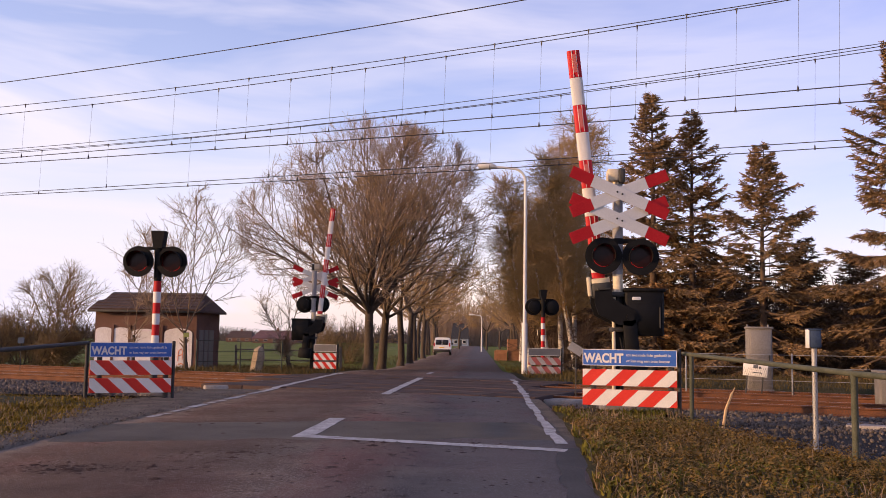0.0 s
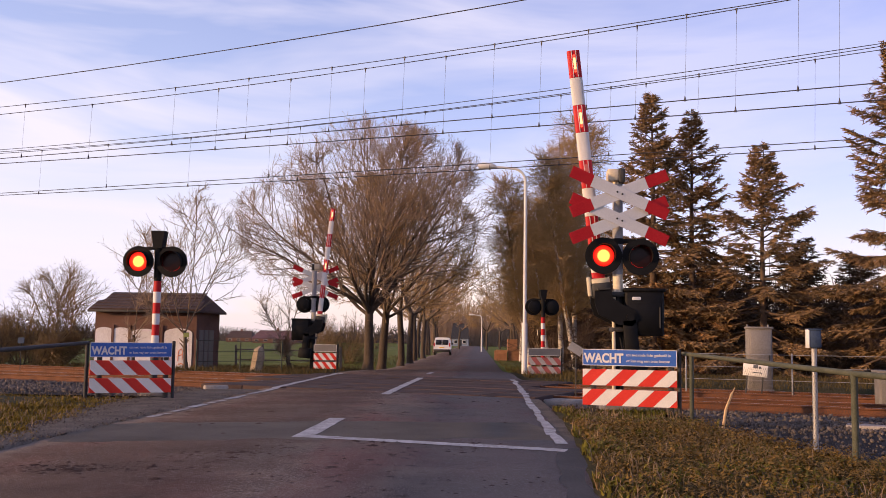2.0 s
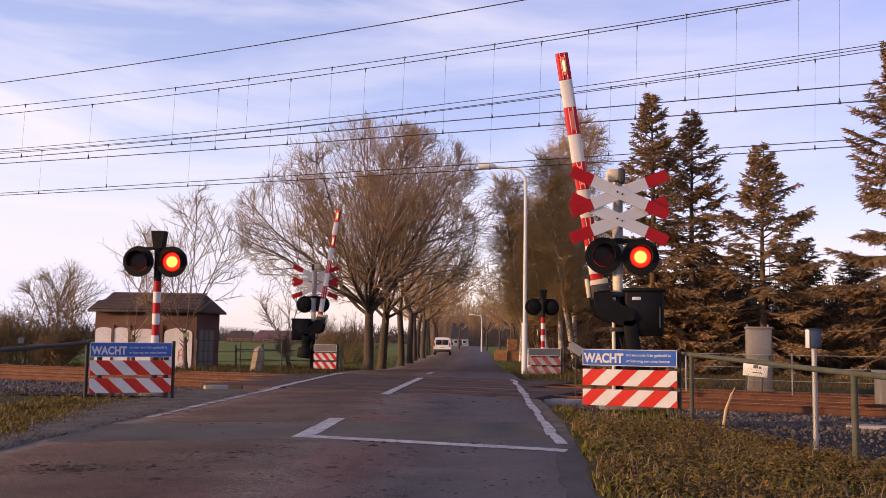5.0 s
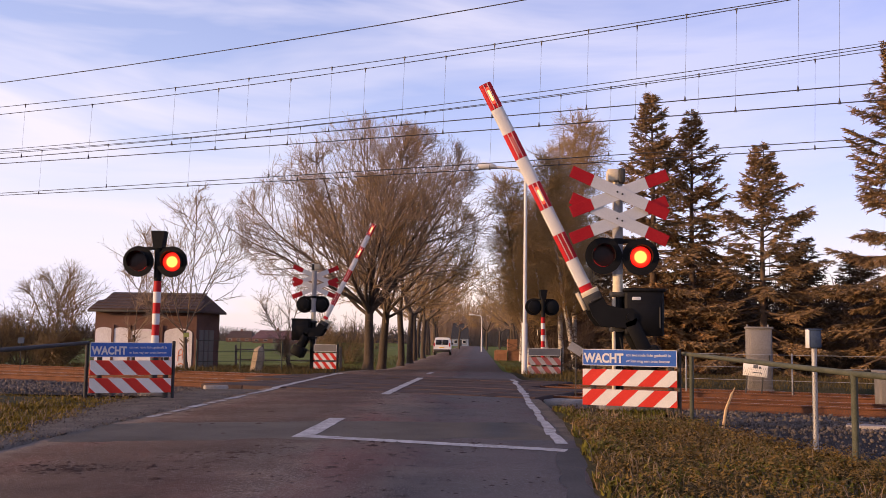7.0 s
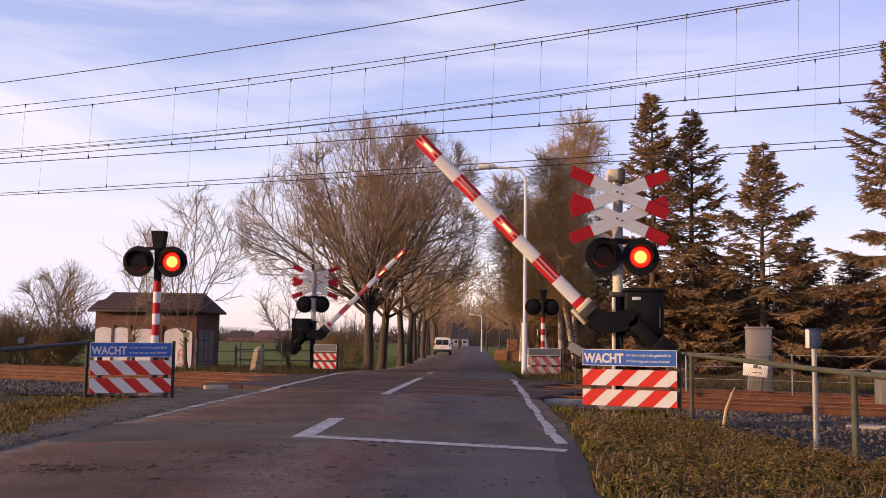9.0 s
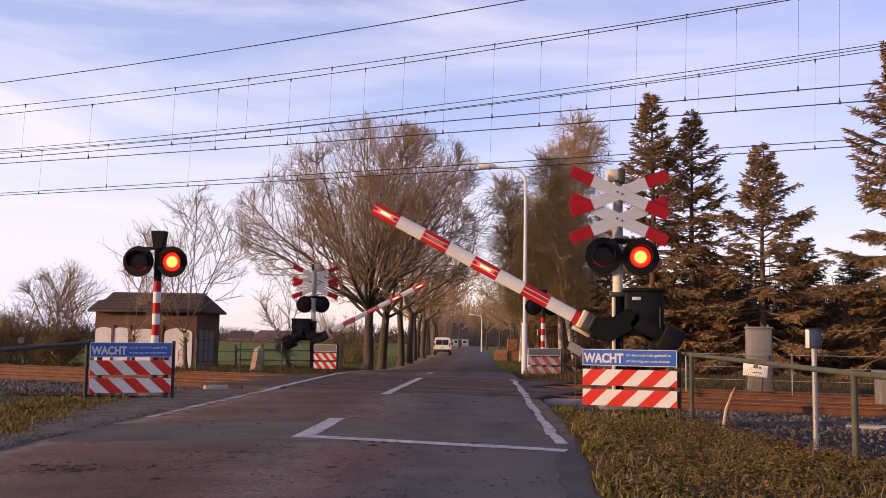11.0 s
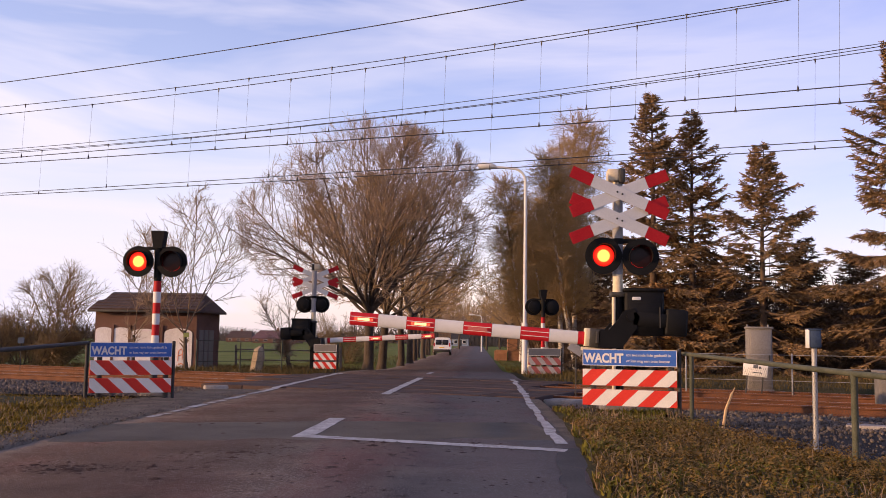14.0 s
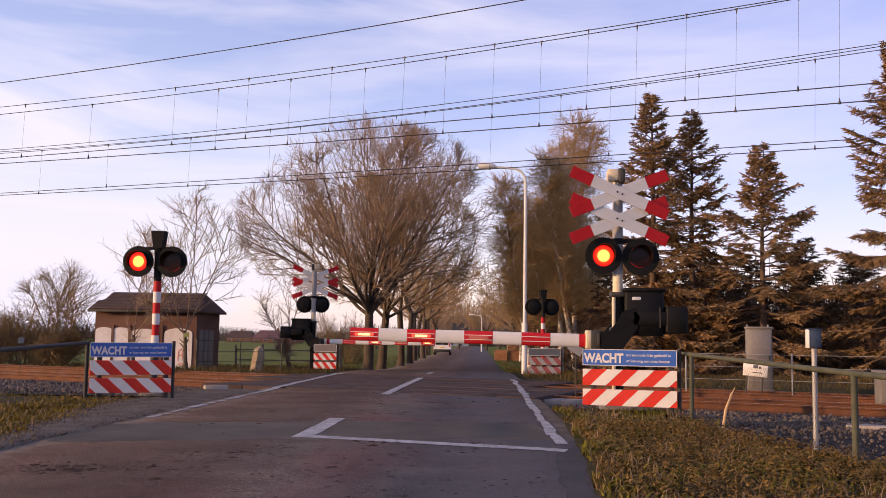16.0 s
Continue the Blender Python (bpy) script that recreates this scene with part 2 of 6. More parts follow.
M_LIME = mat("whitewashed_wall", (0.55, 0.50, 0.48), (0.78, 0.75, 0.73), 0.85, s1=1.2, s2=20, bump=0.3)
M_GRAF = mat("orange_spray_paint", (0.65, 0.22, 0.10), (0.75, 0.35, 0.2), 0.6, s1=3, s2=30, bump=0.0)
M_BARK = mat("grey_brown_bark", (0.030, 0.022, 0.016), (0.108, 0.077, 0.052), 0.95, s1=2, s2=30, bump=0.8, stretch=(1, 1, 0.35))
M_TWIG = mat("bare_twigs", (0.19, 0.128, 0.083), (0.40, 0.285, 0.19), 0.9, s1=0.6, s2=20, bump=0.2)
M_BOUGH = mat("brown_bough_bark", (0.10, 0.069, 0.044), (0.30, 0.205, 0.132), 0.9, s1=1.5, s2=25, bump=0.4)
M_BIRCH = mat("birch_bark", (0.30, 0.25, 0.20), (0.78, 0.72, 0.64), 0.8, s1=3, s2=18, bump=0.3, stretch=(1, 1, 2.5))
M_BTWIG = mat("birch_twigs", (0.25, 0.153, 0.060), (0.48, 0.315, 0.132), 0.9, s1=0.5, s2=20, bump=0.2)
# needle browns lifted towards amber to stand in for low sunlight
M_NEEDLE = mat("spruce_needles", (0.11, 0.076, 0.040), (0.35, 0.215, 0.105), 0.85, spec=0.2, s1=0.7, s2=5, bump=0.0, rnd=0.3, island=True)
M_SUNNEEDLE = mat("sunlit_brown_needles", (0.13, 0.074, 0.034), (0.41, 0.23, 0.10), 0.9, spec=0.2, s1=0.7, s2=5, bump=0.0, rnd=0.3, island=True)
# darker needle colour stands in for the shade over the low stand
M_STANDSHADE = mat("shaded_stand_needles", (0.027, 0.019, 0.011), (0.142, 0.089, 0.046), 0.9, spec=0.2, s1=0.7, s2=5, bump=0.0, rnd=0.3, island=True)
M_SBARK = mat("spruce_bark", (0.05, 0.03, 0.02), (0.13, 0.085, 0.055), 0.95, s1=2, s2=30, bump=0.6)
M_WOODF = mat("grey_fence_wood", (0.10, 0.075, 0.05), (0.22, 0.17, 0.12), 0.9, s1=2, s2=30, bump=0.4)
M_CUTWOOD = mat("pale_cut_wood", (0.35, 0.21, 0.10), (0.58, 0.40, 0.22), 0.85, s1=3, s2=30, bump=0.3, rnd=0.3)
M_BOULDER = mat("tan_boulder", (0.20, 0.15, 0.095), (0.36, 0.275, 0.18), 0.9, s1=3, s2=25, bump=0.5)
M_BLADE = mat("grass_blades", (0.022, 0.019, 0.006), (0.155, 0.108, 0.034), 0.9, spec=0.2, s1=1.1, s2=9, bump=0.0, rnd=0.5, island=True)
M_STALK = mat("dry_stalk", (0.13, 0.072, 0.034), (0.36, 0.25, 0.14), 0.9, s1=1.4, s2=9, bump=0.0, rnd=0.5, island=True)
# golden tone stands in for low sunlight on the left verge
M_SUNGRASS = mat("sunlit_gold_grass", (0.052, 0.038, 0.006), (0.27, 0.18, 0.028), 0.9, spec=0.2, s1=1.4, s2=9, bump=0.0, rnd=0.5, island=True)
M_WEED = mat("yellow_green_weeds", (0.025, 0.031, 0.005), (0.21, 0.18, 0.028), 0.9, spec=0.2, s1=1.4, s2=9, bump=0.0, rnd=0.5, island=True)
M_VAN = mat("white_car_paint", (0.66, 0.67, 0.7), (0.78, 0.78, 0.8), 0.3, s1=1, s2=30, bump=0.0)
M_WINDOW = mat("dark_car_glass", (0.01, 0.012, 0.015), (0.03, 0.033, 0.04), 0.1, s1=2, s2=30, bump=0.0)
M_TYRE = mat("tyre_rubber", (0.01, 0.01, 0.01), (0.03, 0.03, 0.03), 0.9, s1=4, s2=40, bump=0.2)
M_PLATE = mat("yellow_plate", (0.65, 0.42, 0.05), (0.75, 0.5, 0.08), 0.5, s1=4, s2=40, bump=0.0)
M_PALLET = mat("orange_brown_timber", (0.18, 0.075, 0.032), (0.38, 0.18, 0.085), 0.9, s1=3, s2=25, bump=0.3, rnd=0.4)
M_HOUSEW = mat("pale_blue_render", (0.16, 0.20, 0.26), (0.24, 0.28, 0.34), 0.9, s1=1, s2=20, bump=0.2)
M_REDROOF = mat("red_pantiles", (0.10, 0.05, 0.048), (0.17, 0.085, 0.08), 0.9, s1=0.5, s2=10, bump=0.4)
M_HAZEWOOD = mat("distant_bare_wood", (0.055, 0.045, 0.04), (0.12, 0.095, 0.08), 1.0, s1=0.05, s2=0.8, bump=0.0)
G_LENS = glow("lit_red_lens", (1.0, 0.46, 0.085), (0.30, 0.003, 0.003), 0.19, 2.6, 0.50)
G_STRIP = glow("lit_red_strip", (1.0, 0.50, 0.20), (1.0, 0.16, 0.06), 0.20, 2.6)


# ---- mesh helpers ----
class Shape:
    """Gathers vertices and faces of one mesh."""

    def __init__(self):
        self.v, self.f = [], []

    def add(self, verts, faces):
        k = len(self.v)
        self.v += [tuple(p) for p in verts]
        self.f += [tuple(i + k for i in q) for q in faces]
        return self

    def box(self, x0, x1, y0, y1, z0, z1, m=None, bev=0.0):
        b = bev
        if not b:
            vs = [(x, y, z) for z in (z0, z1) for x, y in ((x0, y0), (x1, y0), (x1, y1), (x0, y1))]
            fs = [(3, 2, 1, 0), (4, 5, 6, 7), (0, 1, 5, 4), (1, 2, 6, 5), (2, 3, 7, 6), (3, 0, 4, 7)]
        else:
            def ring(i, z):
                return [(x0 + b + i, y0 + i, z), (x1 - b - i, y0 + i, z), (x1 - i, y0 + b + i, z), (x1 - i, y1 - b - i, z),
                        (x1 - b - i, y1 - i, z), (x0 + b + i, y1 - i, z), (x0 + i, y1 - b - i, z), (x0 + i, y0 + b + i, z)]
            vs = ring(b * 0.6, z0) + ring(0, z0 + b) + ring(0, z1 - b) + ring(b * 0.6, z1)
            fs = [tuple(range(7, -1, -1)), tuple(range(24, 32))]
            fs += [(r * 8 + i, r * 8 + (i + 1) % 8, r * 8 + 8 + (i + 1) % 8, r * 8 + 8 + i) for r in range(3) for i in range(8)]
        return self.add([m @ Vector(p) for p in vs] if m else vs, fs)

    def tube(self, pts, radii, n=8, caps=True):
        pts = [Vector(p) for p in pts]
        if not hasattr(radii, "__len__"):
            radii = [radii] * len(pts)
        vs, fs, ref = [], [], None
        for i, p in enumerate(pts):
            t = (pts[min(i + 1, len(pts) - 1)] - pts[max(i - 1, 0)]).normalized()
            if ref is None:
                ref = Vector((0, 0, 1)) if abs(t.z) < 0.9 else Vector((1, 0, 0))
            a = t.cross(ref).normalized()
            b = t.cross(a)
            ref = -b if (-b).length else ref
            for k in range(n):
                g = 2 * math.pi * k / n
                vs.append(p + (a * math.cos(g) + b * math.sin(g)) * radii[i])
        for i in range(len(pts) - 1):
            for k in range(n):
                fs.append((i * n + k, i * n + (k + 1) % n, (i + 1) * n + (k + 1) % n, (i + 1) * n + k))
        if caps:
            fs += [tuple(range(n - 1, -1, -1)), tuple(range((len(pts) - 1) * n, len(pts) * n))]
        return self.add(vs, fs)

    def prism(self, outline, y0, y1, m=None):
        """An outline in x and z, thick from y0 to y1."""
        n = len(outline)
        vs = [(x, y0, z) for x, z in outline] + [(x, y1, z) for x, z in outline]
        fs = [tuple(range(n)), tuple(range(2 * n - 1, n - 1, -1))] + [(i, i + n, (i + 1) % n + n, (i + 1) % n) for i in range(n)]
        return self.add([m @ Vector(p) for p in vs] if m else vs, fs)

    def lathe(self, prof, n=20, m=None):
        """A profile of (radius, y) turned about the y axis."""
        vs, fs = [], []
        for r, y in prof:
            for k in range(n):
                g = 2 * math.pi * k / n
                vs.append((r * math.cos(g), y, r * math.sin(g)))
        for i in range(len(prof) - 1):
            for k in range(n):
                fs.append((i * n + k, i * n + (k + 1) % n, (i + 1) * n + (k + 1) % n, (i + 1) * n + k))
        fs += [tuple(range(n)), tuple(range(len(prof) * n - 1, (len(prof) - 1) * n - 1, -1))]
        return self.add([m @ Vector(p) for p in vs] if m else vs, fs)

    def mesh(self, name, material, smooth=False):
        me = bpy.data.meshes.new(name)
        me.from_pydata(self.v, [], self.f)
        bm = bmesh.new()
        bm.from_mesh(me)
        bmesh.ops.recalc_face_normals(bm, faces=bm.faces)
        bm.to_mesh(me)
        bm.free()
        me.materials.append(material)
        if smooth:
            me.shade_smooth()
            me.set_sharp_from_angle(angle=radians(40))
        return me


def part(name, sh, material, parent=None, label="", at=None, smooth=True):
    me = sh if isinstance(sh, bpy.types.Mesh) else sh.mesh(name, material, smooth)
    ob = new(name, me)
    ob.parent = parent
    if at is not None:
        ob.matrix_basis = at
    return tagged(ob, label) if label else ob


def thing(name, label, category, at=None, group="", kind=""):
    ob = new(name)
    ob.empty_display_size = 0.2
    if at is not None:
        ob.matrix_basis = at
    return tagged(ob, label, category, group, kind)


def raw_mesh(name, verts, faces, material):
    """A mesh straight from arrays: verts (n, 3), faces (m, k) of one size."""
    verts, faces = np.asarray(verts, np.float32), np.asarray(faces, np.int32)
    me = bpy.data.meshes.new(name)
    m, k = faces.shape
    me.vertices.add(len(verts))
    me.vertices.foreach_set("co", verts.ravel())
    me.loops.add(m * k)
    me.loops.foreach_set("vertex_index", faces.ravel())
    me.polygons.add(m)
    me.polygons.foreach_set("loop_start", np.arange(0, m * k, k, dtype=np.int32))
    me.polygons.foreach_set("loop_total", np.full(m, k, np.int32))
    me.update(calc_edges=True)
    me.validate()
    me.materials.append(material)
    return me


def letters(text, size, material, parent, at, name="lettering", bold=0.012):
    cu = bpy.data.curves.new(name, "FONT")
    cu.body, cu.size, cu.extrude, cu.offset = text, size, 0.002, size * bold
    tmp = new("tmp", cu)
    bpy.context.view_layer.update()
    me = bpy.data.meshes.new_from_object(tmp.evaluated_get(bpy.context.evaluated_depsgraph_get()))
    bpy.data.objects.remove(tmp)
    me.materials.clear()
    me.materials.append(material)
    ob = new(name, me)
    ob.parent, ob.matrix_basis = parent, at
    return ob


# ---- ground ----
def ground_z(y):
    """The crossing lies a little higher than the fields behind it."""
    if y < 30:
        return 0.0
    if y < 55:
        u = (y - 30) / 25
        return -0.45 * u * u * (3 - 2 * u)
    return -0.45


RAIL_DIR = Vector((-math.sin(radians(67.4)), math.cos(radians(67.4)), 0))
RAIL_N = Vector((RAIL_DIR.y, -RAIL_DIR.x, 0))
TRACK_Y = (22.0, 26.3)
ROAD_L, ROAD_R = -4.8, 1.25


def track_at(y0, s, across=0.0, z=0.0):
    """A point s metres along the line that crosses x=0 at y0."""
    p = Vector((0, y0, z)) + RAIL_DIR * s + RAIL_N * across
    return p


def dist_track(x, y):
    return min(abs((Vector((x, y, 0)) - Vector((0, t, 0))).dot(RAIL_N)) for t in TRACK_Y)


def verge_edge(y):
    """Where the verge grass gives way to the gravel."""
    return np.interp(y, (6.0, 8.0, 9.8, 12.6, 14.4, 16.5), (5.8, 4.6, 3.85, 3.1, 3.05, 3.4))


def make_ground():
    xs = [-1500, -600, -250, -120, -70] + [-50 + i * 1.0 for i in range(101)] + [70, 120, 250, 600, 1500]
    ys = [-400, -150, -60, -25, -10, -4] + [i * 0.75 for i in range(94)] + [74, 80, 90, 110, 140, 180, 250, 400, 800, 1600, 3000]
    sh = Shape()
    vs = []
    for y in ys:
        for x in xs:
            z = ground_z(y) - 0.03
            d = dist_track(x, y)
            if ROAD_L - 0.3 < x < ROAD_R + 0.3:
                z -= 0.06
            elif d < 3.4 and -60 < x < 60:
                z -= 0.32
            elif y < TRACK_Y[0] - 0.416 * x - 1.5 and (x > ROAD_R + 0.3 and x > float(verge_edge(y)) - 0.2 or x < ROAD_L and y > 17.4):
                z -= 0.32
            elif abs(x) < 60 and y < 120:
                z += 0.05 * noise.noise((x * 0.4, y * 0.4, 0)) + 0.02
            vs.append((x, y, z))
    n = len(xs)
    fs = [(j * n + i, j * n + i + 1, (j + 1) * n + i + 1, (j + 1) * n + i) for j in range(len(ys) - 1) for i in range(n - 1)]
    ob = part("ground", sh.add(vs, fs), M_VERGE)
    ob.data.materials.append(M_FIELD)
    for p in ob.data.polygons:
        if p.center.y > 45:
            p.material_index = 1
    tagged(ob, "rough grass verge and green fields to the horizon", "ground", kind="structure")


def make_road():
    ys = [-40, -10] + [i * 1.0 for i in range(0, 70)] + [75, 85, 100, 130, 180, 260]
    sh = Shape()
    vs, fs = [], []
    for i, y in enumerate(ys):
        wob = 0.10 * noise.noise((y * 0.5, 3, 0))
        wob2 = 0.10 * noise.noise((y * 0.5, 9, 0))
        z = ground_z(y)
        vs += [(ROAD_L - 0.1 + wob, y, z - 0.08), (ROAD_L + wob, y, z), (-1.9, y, z + 0.02), (ROAD_R + wob2, y, z), (ROAD_R + 0.1 + wob2, y, z - 0.08)]
        if i:
            a = (i - 1) * 5
            fs += [(a + k, a + k + 1, a + k + 6, a + k + 5) for k in range(4)]
    ob = part("road", sh.add(vs, fs), M_ROAD)
    tagged(ob, "worn reddish grey asphalt road with muddy patches", "road", kind="structure")
    return ob


def road_top(x, y):
    k = 1 - abs(x + 1.9) / 3.12
    return ground_z(y) + 0.02 * max(k, 0)


def strip(name, pts, width, material, lift=0.006, label="", worn=0.0, parent=None, dip=0.0):
    """A painted strip along points on the road, with an uneven edge."""
    sh = Shape()
    vs, fs, k = [], [], 0
    dense = []
    for (xa, ya), (xb, yb) in zip(pts, pts[1:]):
        m = max(2, int(math.hypot(xb - xa, yb - ya) / 0.25))
        dense += [(xa + (xb - xa) * i / m, ya + (yb - ya) * i / m) for i in range(m)]
    dense.append(pts[-1])
    for i, (x, y) in enumerate(dense):
        xa, ya = dense[max(i - 1, 0)]
        xb, yb = dense[min(i + 1, len(dense) - 1)]
        t = Vector((xb - xa, yb - ya)).normalized()
        w = width / 2
        e1, e2 = (noise.noise((x * 1.7, y * 1.7, 5)) * worn, noise.noise((x * 1.7, y * 1.7, 8)) * worn)
        e1, e2 = (e + worn * 0.4 * noise.noise((x * 9, y * 9, 3)) for e in (e1, e2))
        for c, low in ((-w + e1, dip), (0.12 - w + e1, 0), (w - 0.12 + e2, 0), (w + e2, dip)) if dip else ((-w + e1, 0), (0, 0), (w + e2, 0)):
            px, py = x - t.y * c, y + t.x * c
            vs.append((px, py, -low + max(road_top(px, py) + 0.002, 0.032) if lift > 0.01 and dist_track(px, py) < 2.25 else -low + road_top(px, py) + min(lift, 0.007)))
        if i:
            n = 4 if dip else 3
            a = (i - 1) * n
            fs += [(a + q, a + q + 1, a + n + q + 1, a + n + q) for q in range(n - 1)]
    ob = part(name, sh.add(vs, fs), material, parent)
    if label:
        tagged(ob, label, "road marking", kind="structure")
    return ob


def make_markings():
    strip("stop_line", [(-2.05, 11.05), (0.95, 10.25)], 0.27, M_LINE, label="worn white stop line across the lane", worn=0.03)
    strip("centre_line", [(-2.0, 10.9), (-1.98, 13.6)], 0.22, M_LINE, label="short white centre line at the stop line", worn=0.02)
    strip("centre_dash", [(-1.9, 19.6), (-1.68, 28.2)], 0.18, M_LINE, 0.012, label="white centre dash over the crossing", worn=0.03)
    strip("centre_dash", [(-1.66, 32.0), (-1.64, 34.6)], 0.15, M_LINE, label="white centre dash beyond the crossing", worn=0.03)
    strip("edge_line", [(-4.55, 20.0), (-4.52, 26.5), (-4.5, 31.5)], 0.16, M_LINE, 0.012, label="white edge line over the crossing", worn=0.03)
    wear = random.Random(31)
    y = 13.4
    while y < 19.8:
        n = wear.uniform(0.25, 0.9)
        strip("edge_line", [(-4.60 + wear.uniform(-0.03, 0.03), y), (-4.58 + wear.uniform(-0.03, 0.03), y + n)], wear.uniform(0.07, 0.14), M_LINE, label="worn fragment of the white edge line", worn=0.05)
        y += n + wear.uniform(0.05, 0.4)
    r = random.Random(12)
    y = 10.9
    while y < 28.5:
        n = r.uniform(0.5, 1.5)
        x = 0.93 + (y - 10.6) * 0.0066 + r.uniform(-0.03, 0.03)
        strip("edge_line", [(x, y), (x + r.uniform(-0.02, 0.03), y + n)], r.uniform(0.10, 0.15), M_LINE, 0.012, label="broken length of worn white edge line", worn=0.04)
        y += n + r.uniform(0.02, 0.14)
    strip("kerb_strip", [(1.13, 11.6), (1.14, 19.0)], 0.22, M_DUST, 0.001, label="pale concrete strip beside the asphalt", worn=0.06)
    strip("asphalt_patch", [(-4.85, 11.2), (-2.0, 11.9), (0.93, 12.5)], 2.3, M_PATCH, 0.004, label="paler grey asphalt band laid across both lanes", worn=0.22, dip=0.005)
    strip("asphalt_edge", [(0.66, -10.0), (0.66, 5.0), (0.77, 6.9), (0.91, 9.4), (0.99, 10.5)], 0.22, M_EDGE, 0.004, label="dark smooth asphalt repair along the road's edge", worn=0.07)


def left_edge(y):
    """Where the dusty shoulder gives way to the verge grass."""
    return np.interp(y, (5.0, 9.5, 12.0, 14.5, 17.0, 20.5), (-4.8, -4.95, -5.45, -6.0, -6.35, -6.2))


def right_edge(y):
    """Where the verge grass overgrows the asphalt's edge."""
    return np.interp(y, (5.0, 7.0, 10.0, 14.0, 17.0), (0.78, 0.92, 1.14, 1.30, 1.32))


def make_shoulder():
    vs, fs, n = [], [], 8
    for i in range(124):
        y = -10.0 + i * 0.25
        a = -4.66 + 0.16 * noise.noise((y * 1.1, 2, 0)) + 0.08 * noise.noise((y * 4, 6, 0))
        b = float(left_edge(y)) - 0.25 + 0.25 * noise.noise((y * 0.9, 4, 0)) + 0.1 * noise.noise((y * 3.5, 8, 0))
        for k in range(n):
            u = k / (n - 1)
            x = a + (b - a) * u
            vs.append((x, y, 0.004 + 0.020 * math.sin(math.pi * min(u * 1.3, 1)) ** 0.7 + (0.012 * noise.noise((x * 2, y * 2, 1)) if 0 < k < n - 1 else -0.01) - (0.05 if k == n - 1 else 0)))
        if i:
            q = (i - 1) * n
            fs += [(q + k, q + k + 1, q + k + n + 1, q + k + n) for k in range(n - 1)]
    tagged(part("dusty_shoulder", Shape().add(vs, fs), M_DUST), "pale dusty shoulder between asphalt and grass", "shoulder", kind="structure")
    vs, fs = [], []
    for i in range(106):
        y = -10.0 + i * 0.25
        a = float(right_edge(y)) - 0.05 + 0.06 * noise.noise((y * 1.6, 2, 5)) + 0.04 * noise.noise((y * 5, 2, 5))
        vs += [(a, y, 0.004), (a + 0.12, y, 0.018), (a + 0.35, y, 0.022), (1.75, y, -0.02)]
        if i:
            q = (i - 1) * 4
            fs += [(q + k, q + k + 1, q + k + 5, q + k + 4) for k in range(3)]
    tagged(part("verge_soil", Shape().add(vs, fs), M_VERGE), "dark earth of the verge lapping over the asphalt", "soil", kind="structure")
    r = np.random.RandomState(71)
    m = 2600
    y = r.uniform(7, 20.5, m)
    x = left_edge(y) - 0.2 + r.rand(m) * (-4.5 - left_edge(y))
    stones("shoulder_gravel", np.c_[x, y, np.full(m, 0.018)], 0.005, 0.018, M_STONE, r, "small loose stones on the dusty shoulder", "gravel")


def make_clods():
    r = random.Random(4)
    sh = Shape()
    heaps = [(r.uniform(-4.6, 0.7), r.uniform(6, 27)) for k in range(26)]
    for i in range(1150):
        x = r.choice((r.gauss(-4.0, 0.35), r.gauss(-1.2, 0.5), r.gauss(-3.0, 0.4), r.uniform(-4.8, 1.0)))
        y = r.uniform(5, 30)
        if i % 4:
            x, y = heaps[int(len(heaps) * r.random() ** 1.8)]
            x, y = x + r.gauss(0, 0.42), y + r.gauss(0, 0.22)
        s = r.uniform(0.005, 0.024) * (2.4 if r.random() < 0.08 else 1)
        z = road_top(x, y)
        n = 6
        ring = [(x + s * r.uniform(0.7, 1.5) * math.cos(k * 1.047), y + s * r.uniform(0.7, 1.6) * math.sin(k * 1.047), z) for k in range(n)]
        sh.add(ring + [(x, y, z + s * 0.3)], [(k, (k + 1) % n, n) for k in range(n)])
    tagged(part("mud_clods", sh, M_MUD), "dark crumbs of mud scattered on the asphalt", "mud", kind="stuff")


def make_herbs():
    """Low broad-leaved weeds between the grass of the verge."""
    r = np.random.RandomState(21)
    sh = Shape()
    for i in range(4200):
        y = r.uniform(5.2, 13.5)
        x = r.uniform(float(right_edge(y)) + 0.05, float(verge_edge(y)) + 0.1)
        z = ground_z(y)
        h = r.uniform(0.04, 0.17)
        for k in range(9):
            a = r.uniform(0, 6.28)
            t = r.uniform(0.3, 1.0)
            o = r.uniform(0.01, 0.06)
            s = r.uniform(0.010, 0.024)
            cx, cy, cz = x + o * math.cos(a), y + o * math.sin(a), z + h * t
            u = np.array([math.cos(a), math.sin(a), r.uniform(-0.3, 0.7)]) * s
            v = np.array([-math.sin(a), math.cos(a), r.uniform(-0.3, 0.3)]) * s * 0.55
            c = np.array([cx, cy, cz])
            sh.add([tuple(c - u), tuple(c + v), tuple(c + u), tuple(c - v)], [(0, 1, 2, 3)])
    tagged(part("verge_weeds", sh, M_HERB), "low brown and green weeds in the verge grass", "weeds", kind="stuff")


